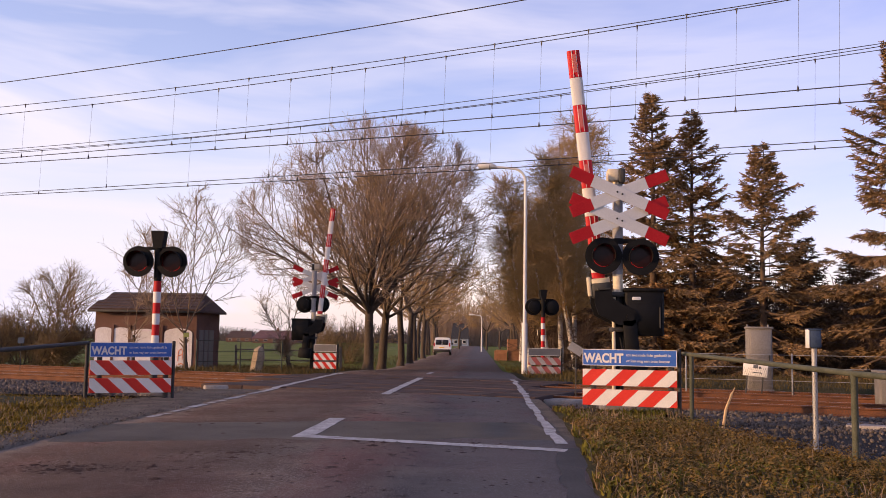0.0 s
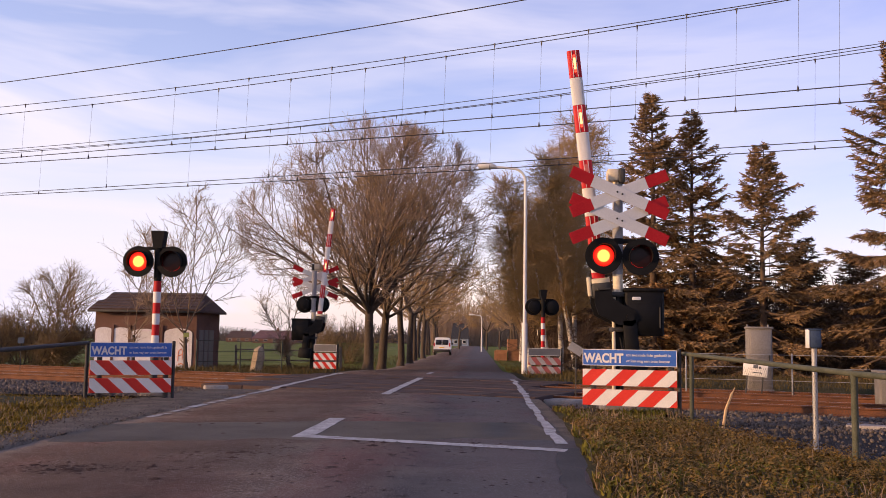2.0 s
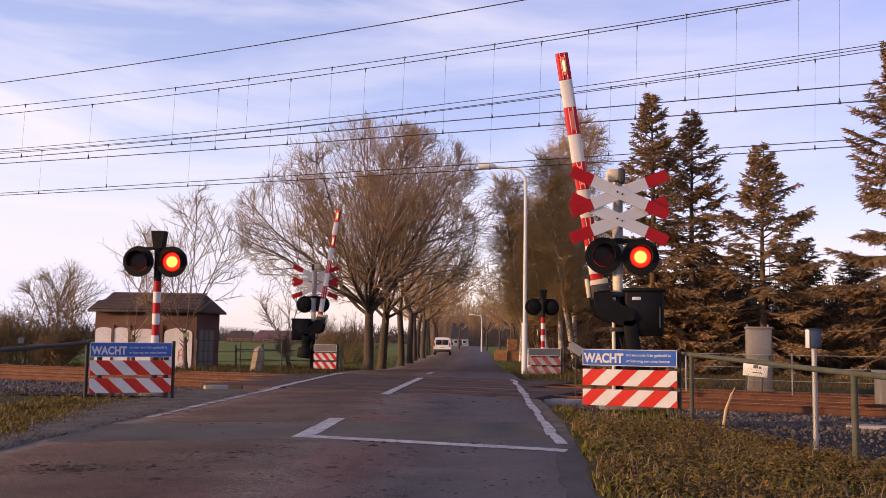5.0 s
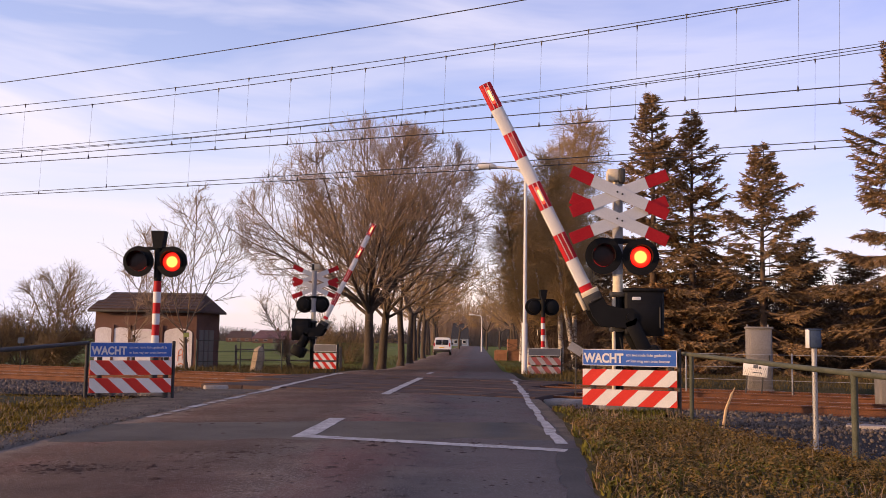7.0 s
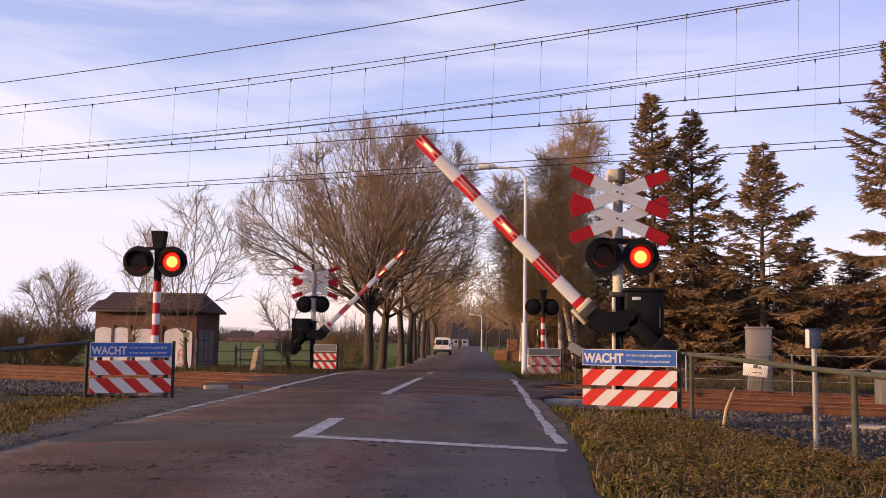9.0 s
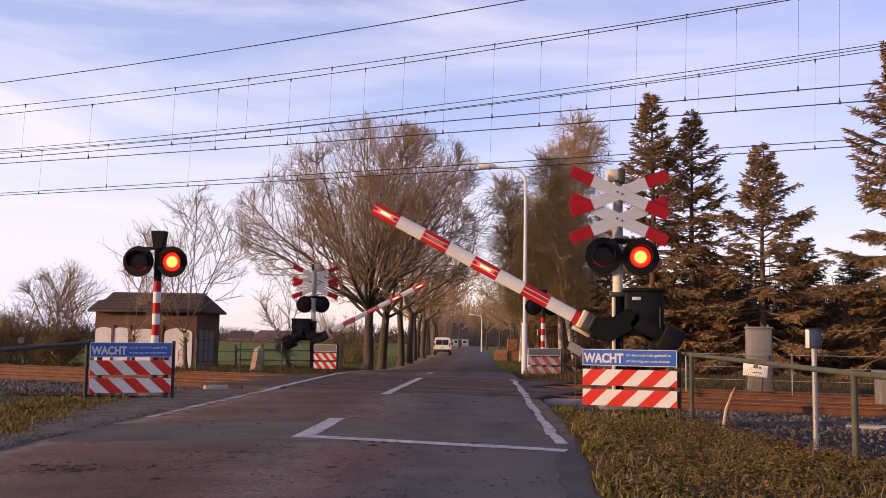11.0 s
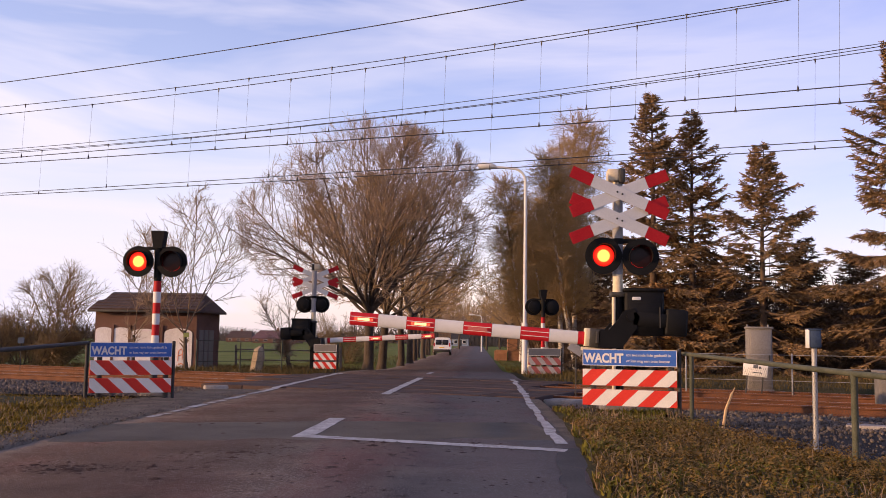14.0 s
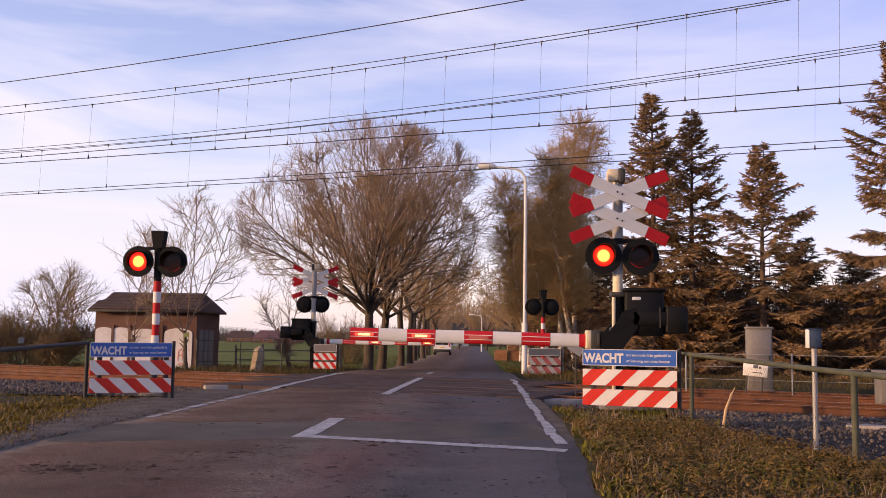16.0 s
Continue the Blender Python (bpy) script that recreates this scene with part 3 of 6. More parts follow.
# ---- railway ----
def make_track(y0, label):
    tr = thing("railway_track", label, "railway track", group="railway tracks")
    prof = [(-0.075, -0.17), (0.075, -0.17), (0.075, -0.155), (0.012, -0.135), (0.012, -0.045), (0.036, -0.03), (0.036, 0.0), (-0.036, 0.0), (-0.036, -0.03), (-0.012, -0.045), (-0.012, -0.135), (-0.075, -0.155)]
    for side in (-0.7525, 0.7525):
        sh, hd = Shape(), Shape()
        vs = []
        for s in (-70, 90):
            for a, z in prof:
                p = track_at(y0, s, side + a, z + 0.012)
                vs.append(p)
        n = len(prof)
        sh.add(vs, [(i, (i + 1) % n, n + (i + 1) % n, n + i) for i in range(n)])
        rail = part("rail", sh, M_RUST, tr, smooth=False)
        vs = [track_at(y0, s, side + a, 0.0135) for s in (-70, 90) for a in (-0.03, 0.03)]
        part("running_surface", hd.add(vs, [(0, 1, 3, 2)]), M_HEAD, rail, "worn bright rail head", smooth=False)
    sl = Shape().box(-1.3, 1.3, -0.13, 0.13, -0.20, 0.0, bev=0.02).mesh("sleeper", M_SLEEP)
    ang = math.degrees(math.atan2(RAIL_N.y, RAIL_N.x))
    for i in range(-30, 64):
        s = i * 0.6
        c = track_at(y0, s)
        if -5.6 < c.x < 2.4:
            continue
        part("sleeper", sl, M_SLEEP, tr, at=pose(c.x, c.y, -0.165, rz=ang))


def make_ballast():
    for y0 in TRACK_Y:
        sh = Shape()
        vs, prof = [], [(-2.1, -0.36), (-1.55, -0.19), (0, -0.17), (1.55, -0.19), (2.1, -0.36)]
        for s in range(-70, 91, 2):
            vs += [track_at(y0, s, a, z) for a, z in prof]
        fs = [(i * 5 + k, i * 5 + k + 1, i * 5 + k + 6, i * 5 + k + 5) for i in range(80) for k in range(4)]
        tagged(part("ballast_bed", sh.add(vs, fs), M_BALLAST), "grey stone ballast bed under the rails", "ballast", kind="structure")
    r = np.random.RandomState(5)
    n = 14000
    s = np.where(r.rand(n) < 0.45, r.uniform(-14, 1.5, n), r.uniform(3.5, 17, n))
    across = r.uniform(-3.6, 2.2, n)
    c = np.zeros((n, 3))
    c[:, 0] = RAIL_DIR.x * s + RAIL_N.x * across
    c[:, 1] = TRACK_Y[0] + RAIL_DIR.y * s + RAIL_N.y * across
    c[:, 2] = np.where(np.abs(across) < 1.55, -0.17, np.where(across < 0, np.maximum(-0.17 - (np.abs(across) - 1.55) * 0.3, -0.205), -0.3))
    keep = (c[:, 0] < ROAD_L - 0.4) | (c[:, 0] > ROAD_R + 0.35)
    keep &= ~((c[:, 1] < 16.3) & (c[:, 0] < 5))
    c = c[keep]
    stones("ballast_stones", c, 0.024, 0.054, M_STONE, r, "loose grey and tan ballast stones", "ballast stones")


def stones(name, c, r0, r1, material, r, label, category):
    bm = bmesh.new()
    bmesh.ops.create_icosphere(bm, subdivisions=1, radius=1)
    base = np.array([v.co[:] for v in bm.verts])
    tri = np.array([[v.index for v in f.verts] for f in bm.faces])
    bm.free()
    n = len(c)
    q = r.randn(n, 4)
    q /= np.linalg.norm(q, axis=1)[:, None]
    w, x, y, z = q.T
    rot = np.stack([1 - 2 * (y * y + z * z), 2 * (x * y - z * w), 2 * (x * z + y * w), 2 * (x * y + z * w), 1 - 2 * (x * x + z * z), 2 * (y * z - x * w), 2 * (x * z - y * w), 2 * (y * z + x * w), 1 - 2 * (x * x + y * y)], 1).reshape(n, 3, 3)
    size = r.uniform(r0, r1, (n, 1, 1)) * r.uniform(0.6, 1.3, (n, 1, 3))
    v = np.einsum("nij,nkj->nki", rot, base[None] * size * r.uniform(0.8, 1.15, (n, len(base), 1))) + c[:, None, :]
    f = (tri[None] + (np.arange(n) * len(base))[:, None, None]).reshape(-1, 3)
    tagged(new(name, raw_mesh(name, v.reshape(-1, 3), f, material)), label, category, kind="stuff")


def make_deck():
    """Panels between and beside the rails, where the road crosses."""
    deck = thing("level_crossing_deck", "dark rubber and concrete crossing panels set between the rails", "crossing deck", kind="structure")
    r = random.Random(2)
    for y0 in TRACK_Y:
        for a0, a1 in ((-2.0, -0.84), (-0.66, 0.66), (0.84, 2.0)):
            for i in range(7):
                s0 = -2.1 + i * 1.2
                c = Vector((0, y0, 0)) + RAIL_DIR * (s0 + 0.6) + RAIL_N * ((a0 + a1) / 2)
                m = Matrix.Translation((c.x, c.y, 0)) @ Matrix.Rotation(math.atan2(RAIL_DIR.y, RAIL_DIR.x), 4, "Z")
                hw = (a1 - a0) / 2
                sh = Shape().box(-0.592, 0.592, -hw, hw, -0.14, 0.024 + r.uniform(0, 0.006), bev=0.010)
                part("panel", sh, M_DECK, deck, at=m)


def make_wires():
    D2 = {"m1a": (22.2, 0.0012415, -0.043421, 8.445), "m1b": (21.8, 0.0014462, -0.056404, 8.2919),
          "c1a": (22.2, 0.00017719, -0.00022875, 6.4007), "c1b": (21.8, 0.00027038, 0.0052758, 5.9644),
          "m2a": (26.6, 0.0011271, -0.050122, 8.3923), "m2b": (26.4, 0.0015314, -0.061924, 8.2693), "m2c": (26.1, 0.0013124, -0.054391, 8.1067),
          "c2a": (26.5, 0.00012167, 0.001694, 6.0933), "c2b": (26.1, 0.00028002, 0.0001745, 5.8527)}

    def height(k, s):
        y0, a, b, c = D2[k]
        s += RAIL_DIR.y * y0
        return a * s * s + b * s + c

    def line(y0, zf, rad):
        return Shape().tube([track_at(y0, s, 0, zf(s)) for s in range(-34, 45, 2)], rad, 6)

    feeder = part("feeder_cable", line(19.5, lambda s: 0.0012944 * (s + 7.5) ** 2 - 0.051111 * (s + 7.5) + 8.4632, 0.011), M_WIRE)
    tagged(feeder, "single dark feeder cable strung over the crossing", "cable")
    sets = (("m1a m1b", "c1a c1b", (("m1a", "c1a", (-4.2, 1.4, 3.7, 5.9, 8.2, 10.6, 12.7, 15.3, 17.8, 23.6)), ("m1b", "c1b", (0.6, 2.6, 4.7, 6.9, 9.3, 11.5, 13.7, 16.0, 20.5, 26.0)))),
            ("m2a m2b m2c", "c2a c2b", (("m2b", "c2a", (4.1, 6.4, 11.9, 17.3, 24.0)), ("m2c", "c2b", (1.3, 5.4, 7.7, 9.7, 12.7, 16.0, 20.2, 26.8)))))
    for ms, cs, drops in sets:
        cat = thing("overhead_line", "dark overhead railway line with carrier wires, contact wires and droppers", "overhead line", group="overhead lines")
        for k in ms.split():
            part("carrier_wire", line(D2[k][0], lambda s: height(k, s), 0.010), M_WIRE, cat)
        for k in cs.split():
            part("contact_wire", line(D2[k][0], lambda s: height(k, s), 0.012), M_WIRE, cat)
        for ka, kb, places in drops:
            for s in [v - RAIL_DIR.y * D2[ka][0] for v in places]:
                p, q = track_at(D2[ka][0], s, 0, height(ka, s)), track_at(D2[kb][0], s + 0.05, 0, height(kb, s + 0.05))
                dr = part("dropper", Shape().tube([p, q], 0.0032, 5), M_WIRE, cat)
                part("clamp", Shape().tube([p + Vector((0, 0, 0.02)), p - Vector((0, 0, 0.10))], [0.025, 0.008], 6), M_WIRE, dr)
                part("clamp", Shape().tube([q + Vector((0, 0, 0.10)), q - Vector((0, 0, 0.02))], [0.008, 0.03], 6), M_WIRE, dr)


# ---- crossing equipment ----
BOOMS, SHUTTERS, COVERS = [], {"a": [], "b": []}, {"tip": [], "mid": [], "inner": []}
# wide enough for the red rim that imitates the glow around the lamp
LENS_R = 0.19


def signal_head(parent, x, z, key, size=0.325):
    """A round black backboard with a hooded lamp; an added dark shutter disc masks its always-lit lens."""
    m = pose(x, -0.16, z)
    prof = [(size, 0.0), (size, 0.018), (0.21, 0.03), (0.21, 0.20), (0.10, 0.23), (0.02, 0.23)]
    head = part("signal_head", Shape().lathe([(LENS_R + 0.004, 0.055), (LENS_R + 0.004, 0.0)] + prof, 36), M_BLACK, parent, "round black signal head with hooded red lamp", at=m)
    hood = Shape()
    vs, fs, n = [], [], 18
    for i in range(n + 1):
        g = math.pi * (-0.15 + 1.3 * i / n)
        for rr in (LENS_R + 0.012, LENS_R + 0.020):
            for y in (0.0, -0.20 + 0.09 * (1 - math.sin(g))):
                vs.append((rr * math.cos(g), y, rr * math.sin(g)))
    for i in range(n):
        a, b = i * 4, i * 4 + 4
        fs += [(a, a + 1, b + 1, b), (a + 2, b + 2, b + 3, a + 3), (a + 1, a + 3, b + 3, b + 1)]
    part("hood", hood.add(vs, fs), M_BLACK, head)
    part("lens", Shape().lathe([(LENS_R, 0.030), (LENS_R, 0.022), (LENS_R * 0.6, 0.012), (0.01, 0.008)], 28), G_LENS, head, "glowing red lens")
    shut = part("shutter", Shape().lathe([(LENS_R, 0.003), (LENS_R, -0.002), (LENS_R * 0.6, -0.010), (0.01, -0.014)], 28), M_GLASS, head, "added dark red disc masking the lit lens")
    SHUTTERS[key].append(shut)
    return head


def crossbuck(parent, z, w=0.106):
    """A double cross of white boards with red ends."""
    L = 0.95
    for k, dz in ((0, 0.235), (1, -0.235)):
        for s in (1, -1):
            y = -0.215 - 0.016 * (s > 0) - 0.034 * (1 - k)
            m = pose(0, y, z + dz, ry=22.5 * s, rz=9)
            arm = part("cross_arm", Shape().box(-0.535, 0.535, -0.007, 0.007, -w, w, bev=0.004), M_WHITE, parent, "white enamel cross board", at=m, smooth=False)
            for e in (-1, 1):
                xs = sorted((e * 0.537, e * L))
                part("red_end", Shape().box(xs[0], xs[1], -0.007, 0.007, -w, w, bev=0.004), M_RED, arm, "red board end", smooth=False)
            if s > 0:
                bolts = Shape()
                for bx in (-0.05, 0.05):
                    bolts.tube([(bx, -0.007, 0), (bx, -0.016, 0)], 0.018, 8)
                part("bolt_pair", bolts, M_DARK, arm)


def barrier(at, label, slim=1.0, turns=("mid", "inner")):
    b = thing("level_crossing_barrier", label, "level crossing barrier", at, group="barriers")
    part("foundation", Shape().box(-0.30, 0.42, -0.30, 0.35, -0.35, 0.06, bev=0.03), M_CONC, b)
    part("mast", Shape().tube([(0, 0, 0.0), (0, 0, 2.02)], [0.098, 0.095], 18), M_BLACK, b, "dark lower mast")
    part("upper_mast", Shape().tube([(0, 0, 2.0), (0, 0, 4.02)], [0.090, 0.088], 18), M_BEIGE, b, "pale painted upper mast")
    part("white_sleeve", Shape().tube([(0, 0, 2.36), (0, 0, 3.98)], [0.0925, 0.091], 18), M_DULLWHITE, b)
    bell = part("bell_box", Shape().box(-0.19, 0.01, -0.16, 0.12, 4.03, 4.24, bev=0.02), M_BEIGE, b, "beige bell housing")
    part("bell_cover", Shape().box(0.0, 0.11, -0.18, 0.14, 3.99, 4.25, bev=0.02), M_DARK, bell)
    crossbuck(b, 3.55, 0.106 * (0.5 + 0.5 * slim))
    bar = part("signal_bar", Shape().box(-0.42, 0.46, -0.06, -0.02, 2.92, 2.99, bev=0.01).tube([(0, 0, 2.9), (0, 0, 3.0)], 0.11, 14), M_BLACK, b)
    signal_head(b, -0.27, 2.68, "a")
    signal_head(b, 0.38, 2.665, "b")
    # drive housing, plate, brackets
    box = part("drive_box", Shape().box(0.10, 0.78, -0.22, 0.34, 1.28, 2.06, bev=0.035), M_BLACK, b, "black barrier drive housing")
    part("box_lid", Shape().box(0.08, 0.80, -0.24, 0.36, 2.05, 2.11, bev=0.015), M_BLACK, box)
    part("type_plate", Shape().box(0.22, 0.37, -0.232, -0.221, 1.90, 1.955, bev=0.003), M_SHEET, box, "small white plate")
    part("box_door", Shape().box(0.16, 0.72, -0.232, -0.222, 1.36, 1.84, bev=0.006), M_BLACK, box)
    for z in (1.34, 1.96):
        part("mast_clamp", Shape().box(-0.14, 0.14, -0.14, 0.14, z, z + 0.08, bev=0.02), M_DARK, b)
    # beige pipe stands in for the sunlit strip on the dark mast
    part("sunlit_pipe", Shape().tube([(-0.085, -0.10, 0.05), (-0.085, -0.10, 1.25), (-0.085, -0.10, 1.95)], 0.034, 10), M_BEIGE, b)
    part("hose", Shape().tube([(0.02, -0.12, 1.25), (0.06, -0.2, 1.0), (0.04, -0.16, 0.6), (0.02, -0.12, 0.1)], 0.018, 7), M_BLACK, b)
    part("box_hinge", Shape().tube([(0.70, -0.245, 1.42), (0.70, -0.245, 1.78)], 0.012, 7), M_DARK, box)
    part("box_lock", Shape().tube([(0.22, -0.222, 1.6), (0.22, -0.25, 1.6)], 0.022, 9), M_GALV, box)
    # the arm that turns
    crank = [(-0.52, -0.56), (-0.52, -0.27), (-0.36, -0.26), (-0.20, -0.06), (-0.12, 0.10), (0.05, 0.16), (0.16, 0.02), (0.12, -0.2), (-0.10, -0.54), (-0.3, -0.58)]
    boom = part("boom", Shape().prism(crank, -0.30, -0.24), M_BLACK, b, "black cranked arm of the boom", smooth=False)
    part("rear_crank", Shape().prism(crank, 0.37, 0.43), M_BLACK, boom, smooth=False)
    BOOMS.append(boom)
    for y0 in (-0.30, 0.37):
        part("counterweight_arm", Shape().box(0.05, 0.78, y0, y0 + 0.06, -0.14, 0.10, bev=0.012), M_BLACK, boom)
    part("counterweight", Shape().box(0.62, 1.00, -0.32, 0.45, -0.26, 0.20, bev=0.03), M_BLACK, boom, "black cast counterweight")
    part("arm_axle", Shape().tube([(0, -0.34, 0), (0, 0.46, 0)], 0.07, 14), M_BLACK, boom)
    part("boom_socket", Shape().box(-0.66, -0.40, -0.10, 0.16, -0.575, -0.245, bev=0.02).box(-0.55, -0.5, -0.3, 0.43, -0.5, -0.3), M_DARK, boom)
    part("boom_collar", Shape().box(-0.74, -0.63, -0.085, 0.145, -0.57, -0.25, bev=0.015), M_BEIGE, boom, "beige clamp collar")
    part("shear_plate", Shape().box(-0.78, -0.44, -0.06, 0.08, -0.645, -0.585, bev=0.008), M_BEIGE, boom, "pale breakaway plate under the collar")
    zc, x0 = (-0.43 if slim == 1.0 else -0.36), (-4.945 if slim == 1.0 else -4.89)
    thick = min(slim, 0.83)
    edges = [x0 + (-0.85 - x0) / 8 * i for i in range(9)] + [-0.70]
    for i in range(9):
        xa, xb = edges[i], edges[i + 1]
        hh = 0.144 * thick
        oval = [(hh * math.cos(g) * 0.42 + 0.03, hh * math.sin(g) * (1.0 if abs(math.sin(g)) < 0.98 else 0.98)) for g in [2 * math.pi * k / 20 for k in range(20)]]
        vs = [(x, y, zc + z) for x in (xa + 0.002, xb - 0.002) for y, z in oval]
        fs = [(k, (k + 1) % 20, 20 + (k + 1) % 20, 20 + k) for k in range(20)] + [tuple(range(19, -1, -1)), tuple(range(20, 40))]
        red = i % 2 == 0
        band = part("red_band" if red else "white_band", Shape().add(vs, fs), M_BOOMRED if red else M_SHEET, boom, "red reflective band" if red else "white reflective band")
        if red and xb - xa > 0.4:
            gr = Shape()
            for dz in (-0.040, 0.040):
                for y in (0.026 - 0.0695 * thick, 0.026 + 0.0695 * thick):
                    gr.box(xa + 0.01, xb - 0.01, y, y + 0.008, zc + dz - 0.006, zc + dz + 0.006)
            part("pale_stripe", gr, M_SHEET, boom, "thin white reflective lines", smooth=False)
            which = {0: "tip", 2: turns[0], 4: turns[1]}.get(i)
            if which:
                xm = (xa + xb) / 2
                for sgn, yb in ((-1, 0.03 - 0.066 * thick), (1, 0.03 + 0.066 * thick)):
                    st = part("light_strip", Shape().box(-0.165, 0.165, -0.006, 0.006, -0.022, 0.022, bev=0.004), G_STRIP, boom, "glowing red boom light", at=pose(xm, yb + sgn * 0.012, zc), smooth=False)
                    # cover added to hide the always-glowing strip while its light is off
                    cv = part("light_cover", Shape().box(-0.172, 0.172, -0.004, 0.004, -0.027, 0.027), M_COVER, boom, "added pale cover masking the lit strip", at=pose(xm, yb + sgn * 0.024, zc), smooth=False)
                    COVERS[which].append((cv, xm, yb, sgn, zc))
    return b


def plain_signal(at, label):
    s = thing("crossing_signal", label, "crossing signal", at, group="signals")
    part("foundation", Shape().box(-0.2, 0.2, -0.2, 0.2, -0.35, 0.04, bev=0.03), M_CONC, s)
    part("pole_foot", Shape().tube([(0, 0, 0), (0, 0, 0.72)], 0.075, 16), M_DARK, s)
    z = 0.72
    i = 0
    while z < 2.15:
        h = 0.215
        part("pole_band", Shape().tube([(0, 0, z), (0, 0, z + h)], 0.073, 16), M_WHITE if i % 2 else M_RED, s, "white pole band" if i % 2 else "red pole band")
        z, i = z + h, i + 1
    part("upper_pole", Shape().tube([(0, 0, z), (0, 0, 2.95)], 0.076, 16), M_BLACK, s)
    part("signal_bar", Shape().box(-0.40, 0.40, -0.05, -0.01, 2.84, 2.90, bev=0.01), M_BLACK, s)
    signal_head(s, -0.35, 2.60, "a", 0.305)
    signal_head(s, 0.32, 2.60, "b", 0.305)
    part("bell_horn", Shape().prism([(-0.085, 2.88), (0.085, 2.88), (0.135, 3.22), (-0.135, 3.22)], -0.11, 0.13), M_BLACK, s, "black flared bell housing", smooth=False)
    return s


def stripes(parent, x0, x1, z0, z1, y, slant, nband, red=M_REDREF, white=M_SHEET):
    """A striped board: red backing with white slanted bars, each cut to the board."""
    brd = part("striped_board", Shape().box(x0, x1, y, y + 0.02, z0, z1, bev=0.004), red, parent, "red and white hazard board", smooth=False)
    w = (x1 - x0) / nband
    h = z1 - z0
    for i in range(-1, nband + 1):
        a = x0 + w * (i + 0.25)
        poly = [(a, z0), (a + w * 0.5, z0), (a + w * 0.5 + slant * h, z1), (a + slant * h, z1)]
        out = []
        for (xa, za), (xb, zb) in zip(poly, poly[1:] + poly[:1]):
            out.append((xa, za))
        for lim, sg in ((x0 + 0.004, 1), (x1 - 0.004, -1)):
            res = []
            for (xa, za), (xb, zb) in zip(out, out[1:] + out[:1]):
                ia, ib = (xa - lim) * sg >= 0, (xb - lim) * sg >= 0
                if ia:
                    res.append((xa, za))
                if ia != ib:
                    t = (lim - xa) / (xb - xa)
                    res.append((lim, za + (zb - za) * t))
            out = res
        if len(out) > 2:
            part("white_stripe", Shape().prism(out, y - 0.004, y + 0.001), white, brd, smooth=False)
    return brd


def wait_fence(at, label, lettered=True, slant=0.9, width=1.56):
    f = thing("warning_fence", label, "warning fence", at, group="warning fences")
    hw = width / 2
    for x in (-hw + 0.16, hw - 0.10):
        part("post", Shape().box(x - 0.045, x + 0.045, 0.02, 0.10, -0.3, 1.05, bev=0.01), M_DARK, f, "dark square post")
    part("edge_post", Shape().tube([(hw + 0.03, 0.06, -0.3), (hw + 0.03, 0.06, 1.10)], 0.03, 10), M_DARK, f)
    sign = part("sign_plate", Shape().box(-hw, hw, -0.03, -0.012, 0.81, 1.07, bev=0.006), M_BLUE if lettered else M_CAB if width < 1 else M_BOARD, f, "blue enamel sign plate with white lettering" if lettered else "blank plate", smooth=False)
    fr = Shape()
    for xa, xb, za, zb in ((-hw, hw, 1.062, 1.072), (-hw, hw, 0.808, 0.818), (-hw, -hw + 0.01, 0.81, 1.07), (hw - 0.01, hw, 0.81, 1.07)):
        fr.box(xa, xb, -0.0335, -0.0285, za, zb)
    part("sign_rim", fr, M_SHEET, sign, smooth=False)
    if lettered:
        letters("WACHT", 0.178 * width / 1.6, M_SHEET, sign, pose(-hw + 0.03, -0.034, 0.862, rx=90) @ Matrix.Diagonal((1.0, 1.22, 1, 1)), bold=0.04)
        letters("tot het rode licht gedoofd is", 0.065 * width / 1.6, M_SHEET, sign, pose(-hw + 0.47 * width, -0.034, 0.966, rx=90))
        letters("er kan nog een trein komen", 0.065 * width / 1.6, M_SHEET, sign, pose(-hw + 0.47 * width, -0.034, 0.872, rx=90))
    # the far right boards get sheets with shade put into the colour
    for z0, z1 in ((0.49, 0.75), (0.17, 0.43)):
        stripes(f, -hw, hw, z0, z1, -0.03, slant, 3, *((M_SHADERED, M_DULLWHITE) if 1 < width < 1.3 else ()))
    back = Shape()
    for z0, z1 in ((0.81, 1.07), (0.49, 0.75), (0.17, 0.43)):
        back.box(-hw + 0.01, hw - 0.01, -0.009, 0.008, z0 + 0.01, z1 - 0.01)
    part("backing", back, M_BOARD, f, "dark grey board backs", smooth=False)
    return f


def pipe_fence(label, pts, h, posts, paint=M_GREENPIPE):
    f = thing("pipe_fence", label, "fence")
    top = [Vector((x, y, ground_z(y) + z)) for x, y, z in pts]
    part("top_rail", Shape().tube(top, 0.032, 10), paint, f)
    for x, y, z in posts:
        part("post", Shape().tube([(x, y, ground_z(y) - 0.3), (x, y, ground_z(y) + z)], 0.034, 10), paint, f)
    return f


def wire_fence(label, a, b, n, h, material=M_GALV, rad=0.02, lines=3):
    f = thing("wire_fence", label, "fence")
    a, b = Vector(a), Vector(b)
    for i in range(n + 1):
        p = a.lerp(b, i / n)
        z = ground_z(p.y)
        part("post", Shape().tube([(p.x, p.y, z - 0.3), (p.x, p.y, z + h)], rad, 8), material, f)
    for k in range(lines):
        hz = h * (1 - k / lines) - 0.04
        part("wire", Shape().tube([(p.x, p.y, ground_z(p.y) + hz) for p in [a.lerp(b, i / 8) for i in range(9)]], rad * 0.35, 5), material, f)
    return f


